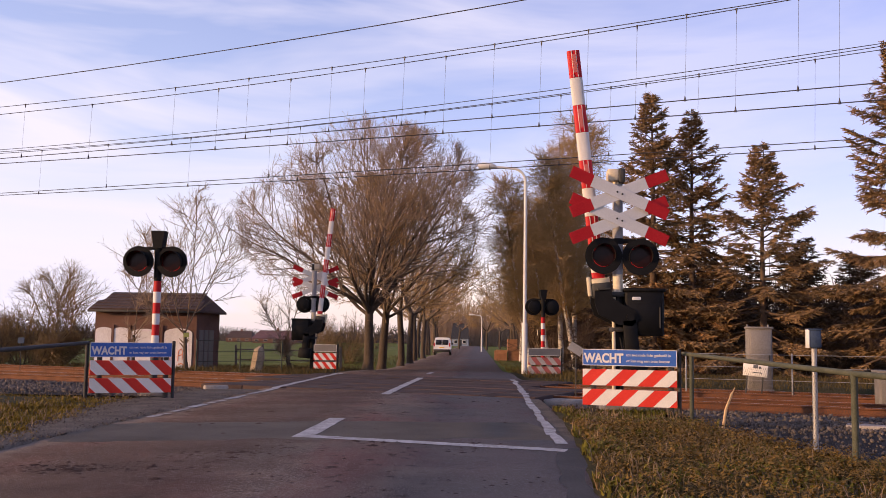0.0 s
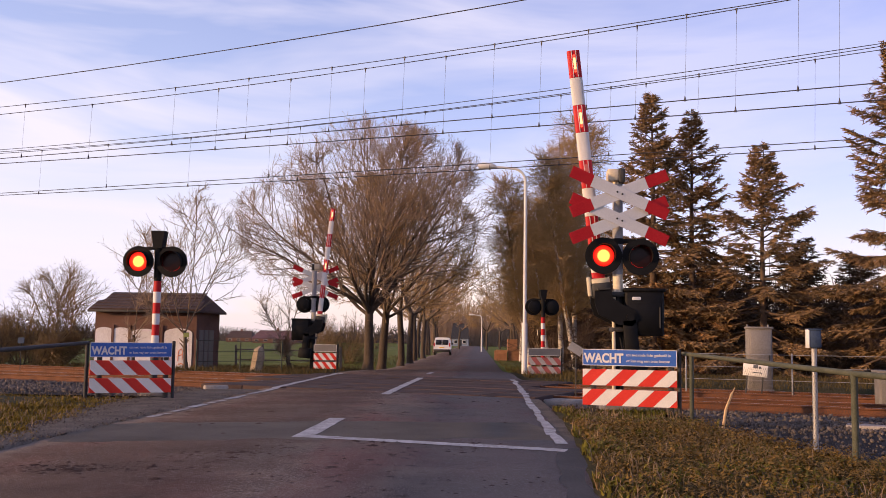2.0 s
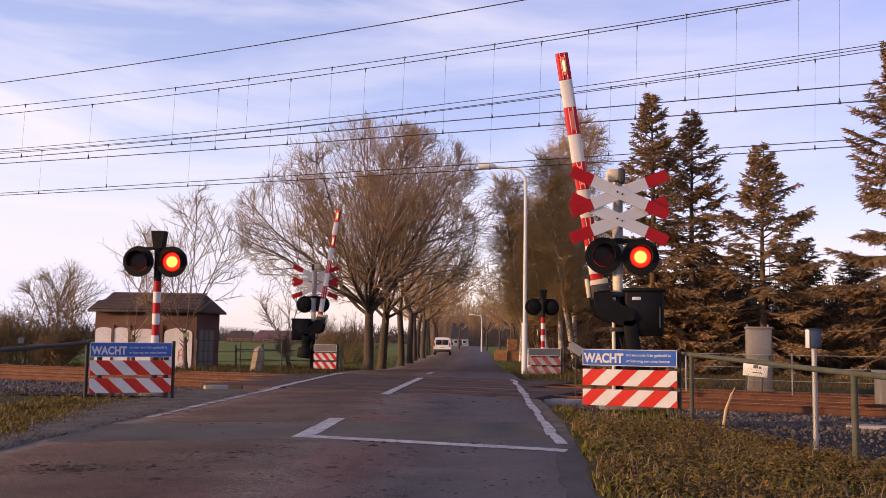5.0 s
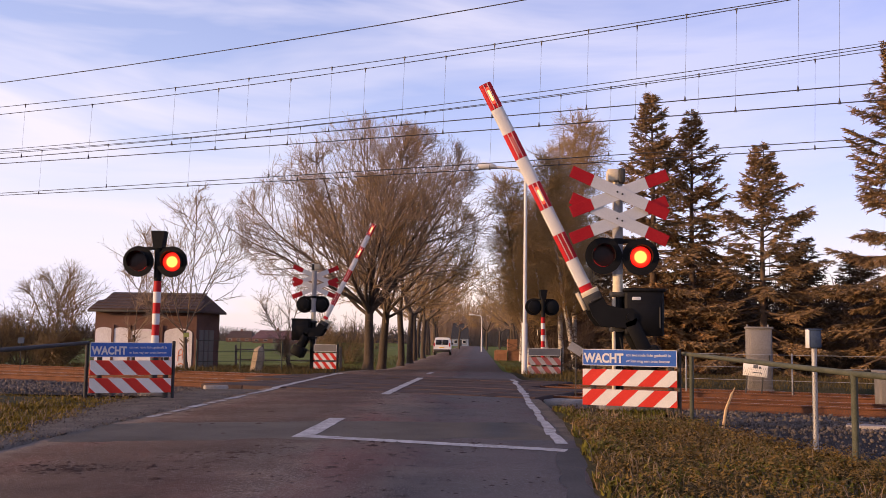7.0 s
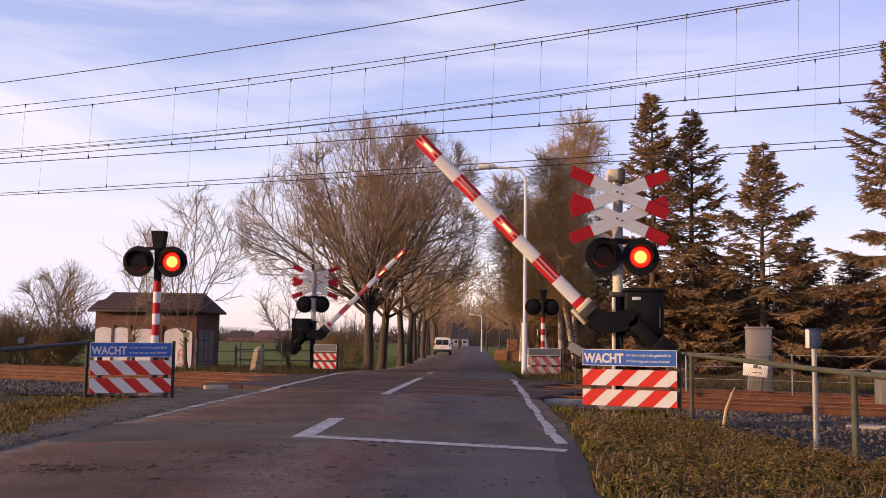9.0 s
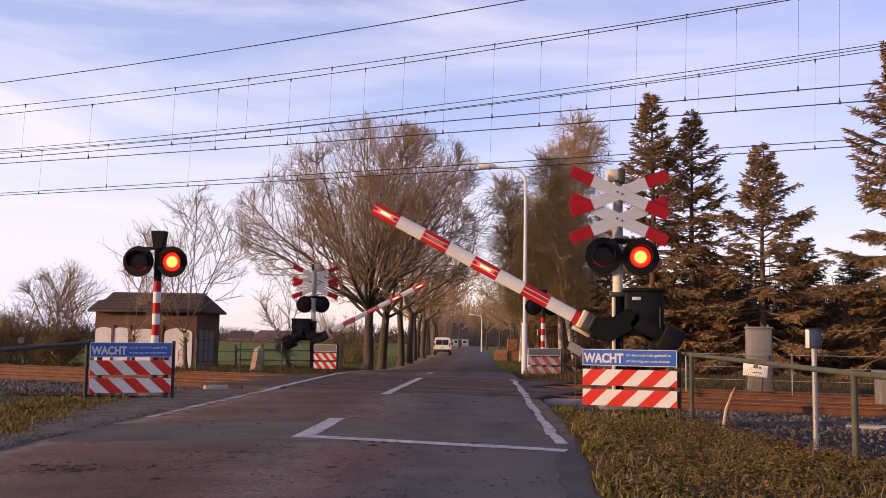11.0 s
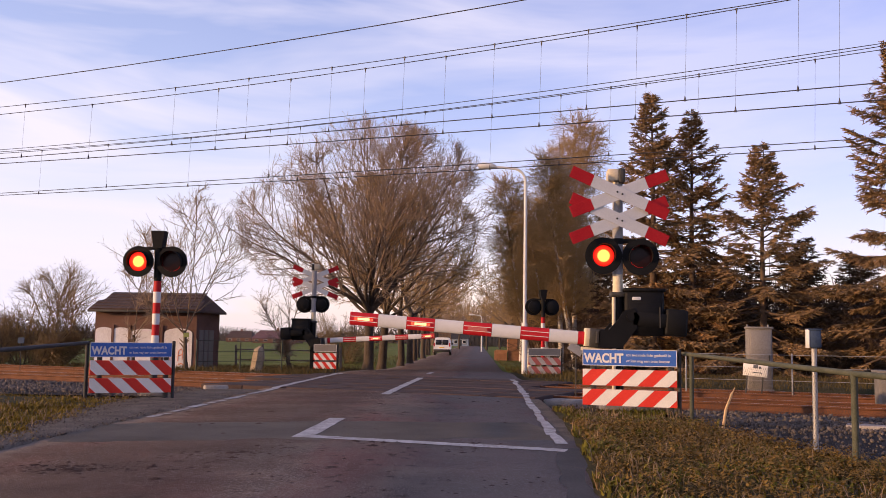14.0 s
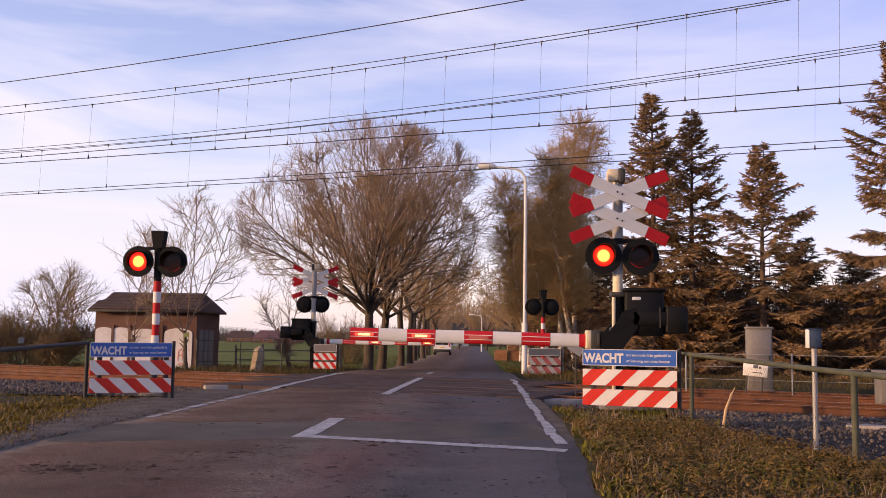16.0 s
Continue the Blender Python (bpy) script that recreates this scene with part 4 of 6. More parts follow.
def plank_fence(label, a, b, n, h):
    f = thing("wooden_fence", label, "fence")
    a, b = Vector(a), Vector(b)
    u = (b - a).normalized()
    ang = math.degrees(math.atan2(u.y, u.x))
    r = random.Random(8)
    for i in range(n + 1):
        p = a.lerp(b, i / n)
        part("post", Shape().box(-0.045, 0.045, -0.045, 0.045, -0.4, h + r.uniform(-0.05, 0.08), bev=0.010), M_WOODF, f, at=pose(p.x, p.y, ground_z(p.y), rz=ang + r.uniform(-8, 8), ry=r.uniform(-2, 2)))
    step = (b - a).length / n
    for i in range(n):
        p = a.lerp(b, (i + 0.5) / n)
        for z in (0.35, 0.78):
            part("rail", Shape().box(-step / 2, step / 2, -0.015, 0.015, z - 0.03, z + 0.03, bev=0.006), M_WOODF, f, at=pose(p.x, p.y - 0.062, ground_z(p.y), rz=ang, ry=r.uniform(-0.8, 0.8)))
    return f


def relay_cabinet(at):
    c = thing("relay_cabinet", "grey sheet-metal relay cabinet with a white sign beside the track", "cabinet", at)
    part("plinth", Shape().box(-0.36, 0.36, -0.22, 0.22, -0.35, 0.06, bev=0.02), M_CONC, c)
    part("body", Shape().box(-0.33, 0.33, -0.2, 0.2, 0.05, 1.58, bev=0.015), M_CAB, c)
    d = part("door", Shape().box(-0.27, 0.30, -0.222, -0.203, 0.10, 1.52, bev=0.01), M_CAB, c)
    part("handle", Shape().box(0.22, 0.25, -0.25, -0.222, 0.78, 0.92, bev=0.006), M_DARK, d, "dark handle")
    part("roof_cap", Shape().box(-0.36, 0.36, -0.24, 0.23, 1.575, 1.63, bev=0.015), M_CAB, c)
    for x in (-0.31, 0.26):
        part("lifting_eye", Shape().tube([(x, 0, 1.62), (x, 0, 1.69)], 0.025, 8), M_CAB, c)


def place_sign(at):
    s = thing("track_sign", "small white sign with unreadable dark lettering on the fence", "sign", at)
    part("plate", Shape().box(-0.28, 0.28, -0.012, 0.006, -0.17, 0.17, bev=0.005), M_SHEET, s)
    for x0, x1, z0, z1 in ((-0.05, 0.06, 0.02, 0.10), (0.08, 0.13, 0.02, 0.07), (-0.06, 0.16, -0.09, -0.07)):
        part("bar", Shape().box(x0, x1, -0.016, -0.0125, z0, z1), M_BOARD, s)
    part("clamp", Shape().box(-0.03, 0.03, 0.006, 0.05, -0.1, 0.22, bev=0.005), M_DARK, s)
    for x in (-0.18, 0.18):
        part("stake", Shape().tube([(x, 0.022, -0.16), (x, 0.022, -1.0)], 0.015, 8), M_DARK, s)


def marker_post(at, h, w, plate_h, paint, label, tilt=0.0):
    """A small plate on a thin post beside the track."""
    s = thing("track_marker", label, "track marker", at, group="track markers")
    part("post", Shape().tube([(0, 0.02, -0.35), (0, 0.02, h - plate_h * 0.3)], 0.013, 8), M_DARK, s, "thin dark post")
    plate = part("plate", Shape().box(-w / 2, w / 2, -0.014, 0.0, -plate_h / 2, plate_h / 2, bev=0.005), paint, s, at=pose(0, 0, h, ry=tilt), smooth=False)
    part("rim", Shape().box(-w / 2, w / 2, -0.018, -0.0142, plate_h / 2 - 0.015, plate_h / 2), M_DARK, plate, smooth=False)


def box_post(at):
    s = thing("terminal_post", "slim galvanised post carrying a blue-grey terminal box", "post", at)
    part("pole", Shape().tube([(0, 0, -0.4), (0, 0, 1.14)], 0.030, 12), M_GALV, s)
    bx = part("box", Shape().box(-0.062, 0.068, -0.06, 0.06, 1.13, 1.33, bev=0.012), M_BOX, s, "blue-grey terminal box")
    # flange coloured white for the sun on the box's left side
    part("sunlit_flange", Shape().box(-0.080, -0.064, -0.06, 0.05, 1.125, 1.335, bev=0.004), M_WHITE, bx)
    part("box_cap", Shape().box(-0.078, 0.074, -0.068, 0.065, 1.327, 1.345, bev=0.006), M_BOX, bx)


def concrete_box(at):
    s = thing("concrete_housing", "low concrete equipment housing with a grey lamp post head", "housing", at)
    part("body", Shape().box(-0.95, 0.95, -0.4, 0.4, -0.3, 0.62, bev=0.03), M_CONC, s)
    part("lid", Shape().box(-1.0, 1.0, -0.45, 0.45, 0.61, 0.69, bev=0.02), M_CONC, s)
    part("post", Shape().tube([(-0.25, -0.1, 0.6), (-0.25, -0.1, 1.1)], 0.06, 10), M_GALV, s)
    part("cap", Shape().tube([(-0.25, -0.1, 1.08), (-0.25, -0.1, 1.2), (-0.25, -0.1, 1.27)], [0.13, 0.12, 0.03], 12), M_GALV, s)


def street_lamp(at, h, reach, label):
    s = thing("street_lamp", label, "street lamp", at, group="street lamps")
    part("base_sleeve", Shape().tube([(0, 0, -0.4), (0, 0, 1.9), (0, 0, 1.98)], [0.115, 0.11, 0.08], 14), M_WHITE, s)
    r = 0.55
    pts = [(0, 0, 1.9), (0, 0, h * 0.6), (0, 0, h - r)] + [(-r + r * math.cos(g), 0, h - r + r * math.sin(g)) for g in [radians(15 * k) for k in range(1, 6)]] + [(-r - 0.1, 0, h), (-reach * 0.7, 0, h + 0.06)]
    part("mast", Shape().tube(pts, [0.075, 0.066, 0.06] + [0.055] * 5 + [0.05, 0.045], 12), M_WHITE, s, "pale tapered lamp mast with a curved arm")
    part("lantern", Shape().tube([(-reach * 0.62, 0, h + 0.05), (-reach * 0.72, 0, h + 0.09), (-reach * 0.9, 0, h + 0.10), (-reach * 1.0, 0, h + 0.07)], [0.06, 0.12, 0.13, 0.05], 12), M_WHITE, s, "pale lamp head")
    part("cover", Shape().box(-reach * 0.98, -reach * 0.72, -0.08, 0.08, h - 0.05, h - 0.01, bev=0.02), M_GALV, s)


# ---- buildings ----
def brick_hut(at):
    h = thing("railway_hut", "small brown brick hut with whitewashed arches and orange graffiti", "hut", at)
    part("wall", Shape().box(-2.55, 2.55, 0.0, 3.2, -0.5, 2.2), M_BRICK, h)
    eave = [(-2.78, -0.28), (2.82, -0.28), (2.82, 3.48), (-2.78, 3.48)]
    ridge = [(-2.35, 1.6), (2.3, 1.6)]
    vs = [(x, y, 2.12) for x, y in eave] + [(x, y, 2.92) for x, y in ridge] + [(x, y, 2.20) for x, y in eave]
    roof = part("roof", Shape().add(vs, [(3, 2, 1, 0), (0, 1, 7, 6), (1, 2, 8, 7), (2, 3, 9, 8), (3, 0, 6, 9), (6, 7, 5, 4), (7, 8, 5), (8, 9, 4, 5), (9, 6, 4)]), M_ROOF, h, smooth=False)
    tile = Shape().box(-0.125, 0.125, -0.19, 0.19, 0, 0.03, bev=0.008).mesh("roof_tile", M_ROOF)
    slope = math.degrees(math.atan2(0.72, 1.88))
    for j in range(6):
        for i in range(21):
            x = -2.62 + i * 0.26
            y, z = -0.13 + j * 0.31, 2.25 + j * 0.119
            if abs(x) > 2.78 - j * 0.075:
                continue
            part("roof_tile", tile, M_ROOF, roof, at=pose(x, y, z, rx=slope - 4))
    part("gutter", Shape().box(-2.80, 2.84, -0.36, -0.28, 2.08, 2.17, bev=0.02), M_DARK, h, "dark gutter")
    for i, (xa, xb, za, zb) in enumerate(((-2.50, -1.66, -0.1, 1.50), (-1.60, -0.82, -0.1, 1.50), (-0.74, 0.66, -0.1, 1.46), (0.96, 2.36, -0.2, 1.50))):
        n = 10
        xm, hw = (xa + xb) / 2, (xb - xa) / 2
        out = [(xa, za), (xb, za)] + [(xm + hw * math.cos(math.pi * k / n), zb - hw * 0.28 + hw * 0.28 * math.sin(math.pi * k / n)) for k in range(n + 1)]
        pn = part("arch_panel", Shape().prism(out, -0.03, 0.01), M_LIME, h, "whitewashed arch panel", smooth=False)
        if i == 3:
            g = Shape()
            for pts in ([(1.68, 0.25), (1.7, 0.62), (1.83, 0.72), (1.92, 0.62), (1.9, 0.3)], [(1.68, 0.45), (1.92, 0.5)], [(1.7, 0.12), (1.86, 0.16), (2.0, 0.10), (2.04, 0.22)], [(1.2, 0.5), (1.32, 0.2), (1.4, 0.45)]):
                g.tube([(x, -0.034, z) for x, z in pts], 0.022, 5)
            part("graffiti", g, M_GRAF, pn, "orange sprayed scrawl")
    for y0, y1 in ((0.35, 0.85), (1.0, 1.5), (1.65, 2.3)):
        part("side_panel", Shape().box(2.55, 2.60, y0, y1, -0.1, 1.45, bev=0.01), M_CAB, h, "grey boarded side opening", smooth=False)
    for x in (-1.63, -0.78, 0.82):
        part("pier", Shape().box(x - 0.06, x + 0.06, -0.06, 0.01, -0.5, 1.6), M_BRICK, h, smooth=False)


def far_house(at, w, d, wall_h, roof_h, wall_m, roof_m, label, group=""):
    h = thing("house", label, "house", at, group=group)
    part("wall", Shape().box(-w / 2, w / 2, 0, d, -0.3, wall_h), wall_m, h)
    o = 0.3
    vs = [(-w / 2 - o, -o, wall_h), (w / 2 + o, -o, wall_h), (w / 2 + o, d + o, wall_h), (-w / 2 - o, d + o, wall_h), (-w / 2 - o + w * 0.12, d / 2, wall_h + roof_h), (w / 2 + o - w * 0.12, d / 2, wall_h + roof_h)]
    rf = part("roof", Shape().add(vs, [(3, 2, 1, 0), (0, 1, 5, 4), (1, 2, 5), (2, 3, 4, 5), (3, 0, 4)]), roof_m, h, smooth=False)
    part("chimney", Shape().box(-0.4, 0.3, d / 2 - 0.3, d / 2 + 0.3, wall_h + roof_h * 0.6, wall_h + roof_h + 0.7, bev=0.04), M_BRICK, rf)
    n = max(2, int(w / 2.6))
    for i in range(n):
        x = -w / 2 + w * (i + 0.5) / n
        wd = part("window", Shape().box(x - 0.5, x + 0.5, -0.05, 0.03, wall_h * 0.35, wall_h * 0.8, bev=0.01), M_WHITE, h, "white window frame")
        part("pane", Shape().box(x - 0.42, x + 0.42, -0.06, -0.052, wall_h * 0.38, wall_h * 0.77), M_WINDOW, wd, smooth=False)
    part("door", Shape().box(-0.45, 0.45, -0.04, 0.02, -0.25, min(2.1, wall_h * 0.85)), M_DARK, h)
    return h


def white_van(at):
    v = thing("white_van", "small white van with a dark rear window parked under the trees", "van", at)
    prof = [(-0.86, 0.38), (0.86, 0.38), (0.88, 0.95), (0.80, 1.45), (0.70, 1.78), (0.5, 1.84), (-0.5, 1.84), (-0.70, 1.78), (-0.80, 1.45), (-0.88, 0.95)]
    part("body", Shape().prism(prof, 0.0, 4.1), M_VAN, v)
    part("bumper", Shape().box(-0.86, 0.86, -0.12, 0.02, 0.36, 0.62, bev=0.05), M_DARK, v, "dark plastic bumper")
    for x0, x1 in ((-0.66, -0.03), (0.03, 0.66)):
        part("rear_window", Shape().box(x0, x1, -0.02, 0.01, 1.08, 1.60, bev=0.008), M_WINDOW, v, "dark rear window")
    part("roof_rail", Shape().box(-0.62, -0.56, 0.3, 3.2, 1.83, 1.89, bev=0.01).box(0.56, 0.62, 0.3, 3.2, 1.83, 1.89, bev=0.01), M_DARK, v)
    part("number_plate", Shape().box(-0.26, 0.26, -0.03, -0.004, 0.74, 0.86, bev=0.005), M_PLATE, v, "yellow plate")
    for x in (-0.80, 0.80):
        part("tail_light", Shape().box(x - 0.06, x + 0.06, -0.025, 0.01, 0.90, 1.28, bev=0.01), M_RED, v, "red tail light")
        part("mirror", Shape().box(x * 1.22 - 0.1, x * 1.22 + 0.1, 2.9, 3.05, 1.1, 1.32, bev=0.03), M_DARK, v)
        for y in (0.75, 3.2):
            wh = part("wheel", Shape().lathe([(0.30, -0.09), (0.32, -0.06), (0.32, 0.06), (0.30, 0.09), (0.1, 0.09)], 18, Matrix.Rotation(radians(90), 4, "Z")), M_TYRE, v, at=pose(x, y, 0.32))
            part("rim", Shape().lathe([(0.19, -0.1), (0.19, 0.1), (0.02, 0.1)], 14, Matrix.Rotation(radians(90), 4, "Z")), M_GALV, wh)


def crate_stack(at):
    r = random.Random(12)
    base = at.translation
    for i, (x, y, z, w, h) in enumerate(((-1.5, 0, 0, 1.1, 1.1), (-0.3, 0.2, 0, 1.1, 1.2), (-0.4, 0.3, 1.2, 1.0, 1.0), (-1.6, 1.4, 0, 1.1, 1.0), (0.9, 0.5, 0, 1.1, 1.15))):
        x, y, z, w, h = (0.8 * k for k in (x, y, z, w, h))
        c = thing("timber_crate", "orange-brown slatted timber crate stacked on the verge", "crate", Matrix.Translation(base + Vector((x, y, z))) @ pose(0, 0, 0, rz=r.uniform(-9, 9)), group="timber crates")
        for k in range(5):
            z0 = h * k / 5
            part("slat", Shape().box(-w / 2, w / 2, -w / 2, -w / 2 + 0.025, z0 + 0.01, z0 + h / 5 - 0.02), M_PALLET, c, smooth=False)
            part("slat", Shape().box(-w / 2, -w / 2 + 0.025, -w / 2 + 0.03, w / 2, z0 + 0.01, z0 + h / 5 - 0.02), M_PALLET, c, smooth=False)
        for xx in (-w / 2 + 0.06, w / 2 - 0.06):
            part("corner_post", Shape().box(xx - 0.05, xx + 0.05, -w / 2 + 0.03, -w / 2 + 0.12, 0, h), M_PALLET, c, smooth=False)
        part("filling", Shape().box(-w / 2 + 0.08, w / 2 - 0.08, -w / 2 + 0.08, w / 2 - 0.08, 0.02, h * 0.92, bev=0.05), M_PALLET, c)


# ---- plants ----
def tubes_mesh(name, segs, material, n=3):
    """segs: rows of x0 y0 z0 x1 y1 z1 r0 r1."""
    s = np.asarray(segs, float)
    a, b = s[:, :3], s[:, 3:6]
    t = b - a
    t /= np.maximum(np.linalg.norm(t, axis=1), 1e-9)[:, None]
    ref = np.where(np.abs(t[:, 2:3]) < 0.9, np.array([[0, 0, 1.0]]), np.array([[1.0, 0, 0]]))
    u = np.cross(t, ref)
    u /= np.linalg.norm(u, axis=1)[:, None]
    w = np.cross(t, u)
    vs = []
    for base, rad in ((a, s[:, 6]), (b, s[:, 7])):
        for k in range(n):
            g = 2 * np.pi * k / n
            vs.append(base + (u * np.cos(g) + w * np.sin(g)) * rad[:, None])
    v = np.stack(vs, 1).reshape(-1, 3)
    off = np.arange(len(s))[:, None] * (2 * n)
    f = np.concatenate([off + np.array([[k, (k + 1) % n, n + (k + 1) % n, n + k]]) for k in range(n)])
    return raw_mesh(name, v, f, material)


def unit(v):
    return v / max(np.linalg.norm(v), 1e-9)


def sweep(out, r, p, d, length, r0, r1, n, wander, lift):
    """A branch as n segments that wander and rise; returns its points and ways."""
    pts, step = [], length / n
    for i in range(n):
        d = unit(d + r.normal(0, wander, 3) + np.array([0, 0, lift]))
        q = p + d * step
        ra, rb = r0 + (r1 - r0) * i / n, r0 + (r1 - r0) * (i + 1) / n
        out.append((*p, *q, ra, rb))
        pts.append((q, d, rb))
        p = q
    return pts


def side_way(r, d, angle):
    o = unit(np.cross(d, r.normal(0, 1, 3)))
    return unit(d * math.cos(angle) + o * math.sin(angle))


def bare_tree(seed, H, trunk, R, limbs=9, dense=1.0, r0=0.24, twig=0.0085, lean=0.0, airy=0.0):
    """A leafless broad crown: trunk and limbs, then boughs, branches and twigs within a dome."""
    r = np.random.RandomState(seed)
    big, fine = [], []
    pts = sweep(big, r, np.array([0, 0, -0.3]), np.array([lean, 0, 1.0]), trunk + 0.3, r0 * 1.15, r0 * 0.85, 5, 0.03, 0)
    big.append((0, 0, -0.3, 0, 0, 0.25, r0 * 1.6, r0 * 1.12))
    top = pts[-1][0]
    cz, rz = trunk + (H - trunk) * 0.47, (H - trunk) * 0.53

    def room(p, d):
        """How far along d the crown's edge lies."""
        q, e = (p - np.array([0, 0, cz])) / np.array([R, R, rz]), d / np.array([R, R, rz])
        A, B, C = e @ e, q @ e, q @ q - 1
        disc = B * B - A * C
        return (-B + math.sqrt(disc)) / A if disc > 0 and C < 0 else 0.3

    for i in range(limbs):
        az = i * 2.4 + r.uniform(-0.3, 0.3)
        el = radians([84, 52, 36, 62, 44, 29, 72, 40, 56, 33, 64, 27][i % 12] + r.uniform(-5, 5))
        d = np.array([math.cos(az) * math.cos(el), math.sin(az) * math.cos(el), math.sin(el)])
        p = top - np.array([0, 0, r.uniform(0, 0.8)])
        L = room(p, unit(d + np.array([0, 0, 0.25]))) * r.uniform(0.9, 1.02)
        lp = sweep(big, r, p, d, L, r0 * r.uniform(0.34, 0.5), 0.016, 10, 0.065, 0.035)
        for j, (q, e, rad) in enumerate(lp):
            if j < 1:
                continue
            for _ in range(1 + (r.rand() < 0.8 * dense) + (r.rand() < 0.8 * (dense - 1))):
                e2 = unit(side_way(r, e, radians(r.uniform(28, 58))) + np.array([0, 0, 0.08]))
                L2 = min(room(q, e2) * r.uniform(0.7, 0.97), L * (0.62 - 0.03 * j))
                if L2 < min(0.35, R * 0.1):
                    continue
                bp = sweep(big, r, q, e2, L2, max(rad * 0.5, 0.014), 0.010, 6, 0.10, 0.04)
                for q2, e3, rad2 in bp:
                    for _ in range(1 + (r.rand() < 0.9 * dense) + (r.rand() < 0.9 * (dense - 1))):
                        e4 = unit(side_way(r, e3, radians(r.uniform(25, 60))) + np.array([0, 0, 0.14]))
                        L3 = min(r.uniform(0.5, 1.3), room(q2, e4) * 0.95)
                        if L3 < 0.12 or r.rand() < airy + (0.35 if room(q2, e4) > 2.4 else 0):
                            continue
                        cp = sweep(fine, r, q2, e4, L3, 0.0115, twig, 3, 0.12, 0.05)
                        for q3, e5, _r in cp:
                            for _ in range(2):
                                e6 = unit(side_way(r, e5, radians(r.uniform(25, 55))) + np.array([0, 0, 0.25]))
                                sweep(fine, r, q3, e6, r.uniform(0.16, 0.42), twig, twig * 0.6, 1, 0.1, 0)
    return big, fine


def birch_tree(seed, H, R, r0=0.16):
    r = np.random.RandomState(seed)
    big, fine = [], []
    pts = sweep(big, r, np.array([0, 0, -0.3]), np.array([r.uniform(-0.04, 0.04), 0, 1.0]), H, r0, 0.012, 16, 0.025, 0.02)
    n = len(pts)
    for j, (p, d, rad) in enumerate(pts):
        if j < 4:
            continue
        u = j / n
        for _ in range(10):
            az = r.uniform(0, 6.283)
            el = radians(r.uniform(28, 62))
            e = np.array([math.cos(az) * math.cos(el), math.sin(az) * math.cos(el), math.sin(el)])
            L = R * (0.35 + 1.1 * (1 - abs(u - 0.45) * 1.5)) * r.uniform(0.6, 1.0)
            start = p - d * r.uniform(0, H / n)
            if L < 0.25:
                L = 0.25
            bp = sweep(fine, r, start, e, L, max(rad * 0.3, 0.013), 0.010, 6, 0.09, 0.0)
            for q, e2, _r in bp:
                for _ in range(2):
                    e3 = unit(side_way(r, e2, radians(r.uniform(25, 65))) + np.array([0, 0, -0.05]))
                    cp = sweep(fine, r, q, e3, r.uniform(0.4, 0.8), 0.010, 0.009, 2, 0.1, -0.02)
                    for q2, e4, _r2 in cp:
                        for _ in range(2):
                            sweep(fine, r, q2, unit(side_way(r, e4, 0.6) + np.array([0, 0, -0.08])), r.uniform(0.2, 0.42), 0.009, 0.006, 1, 0.1, 0)
    return big, fine


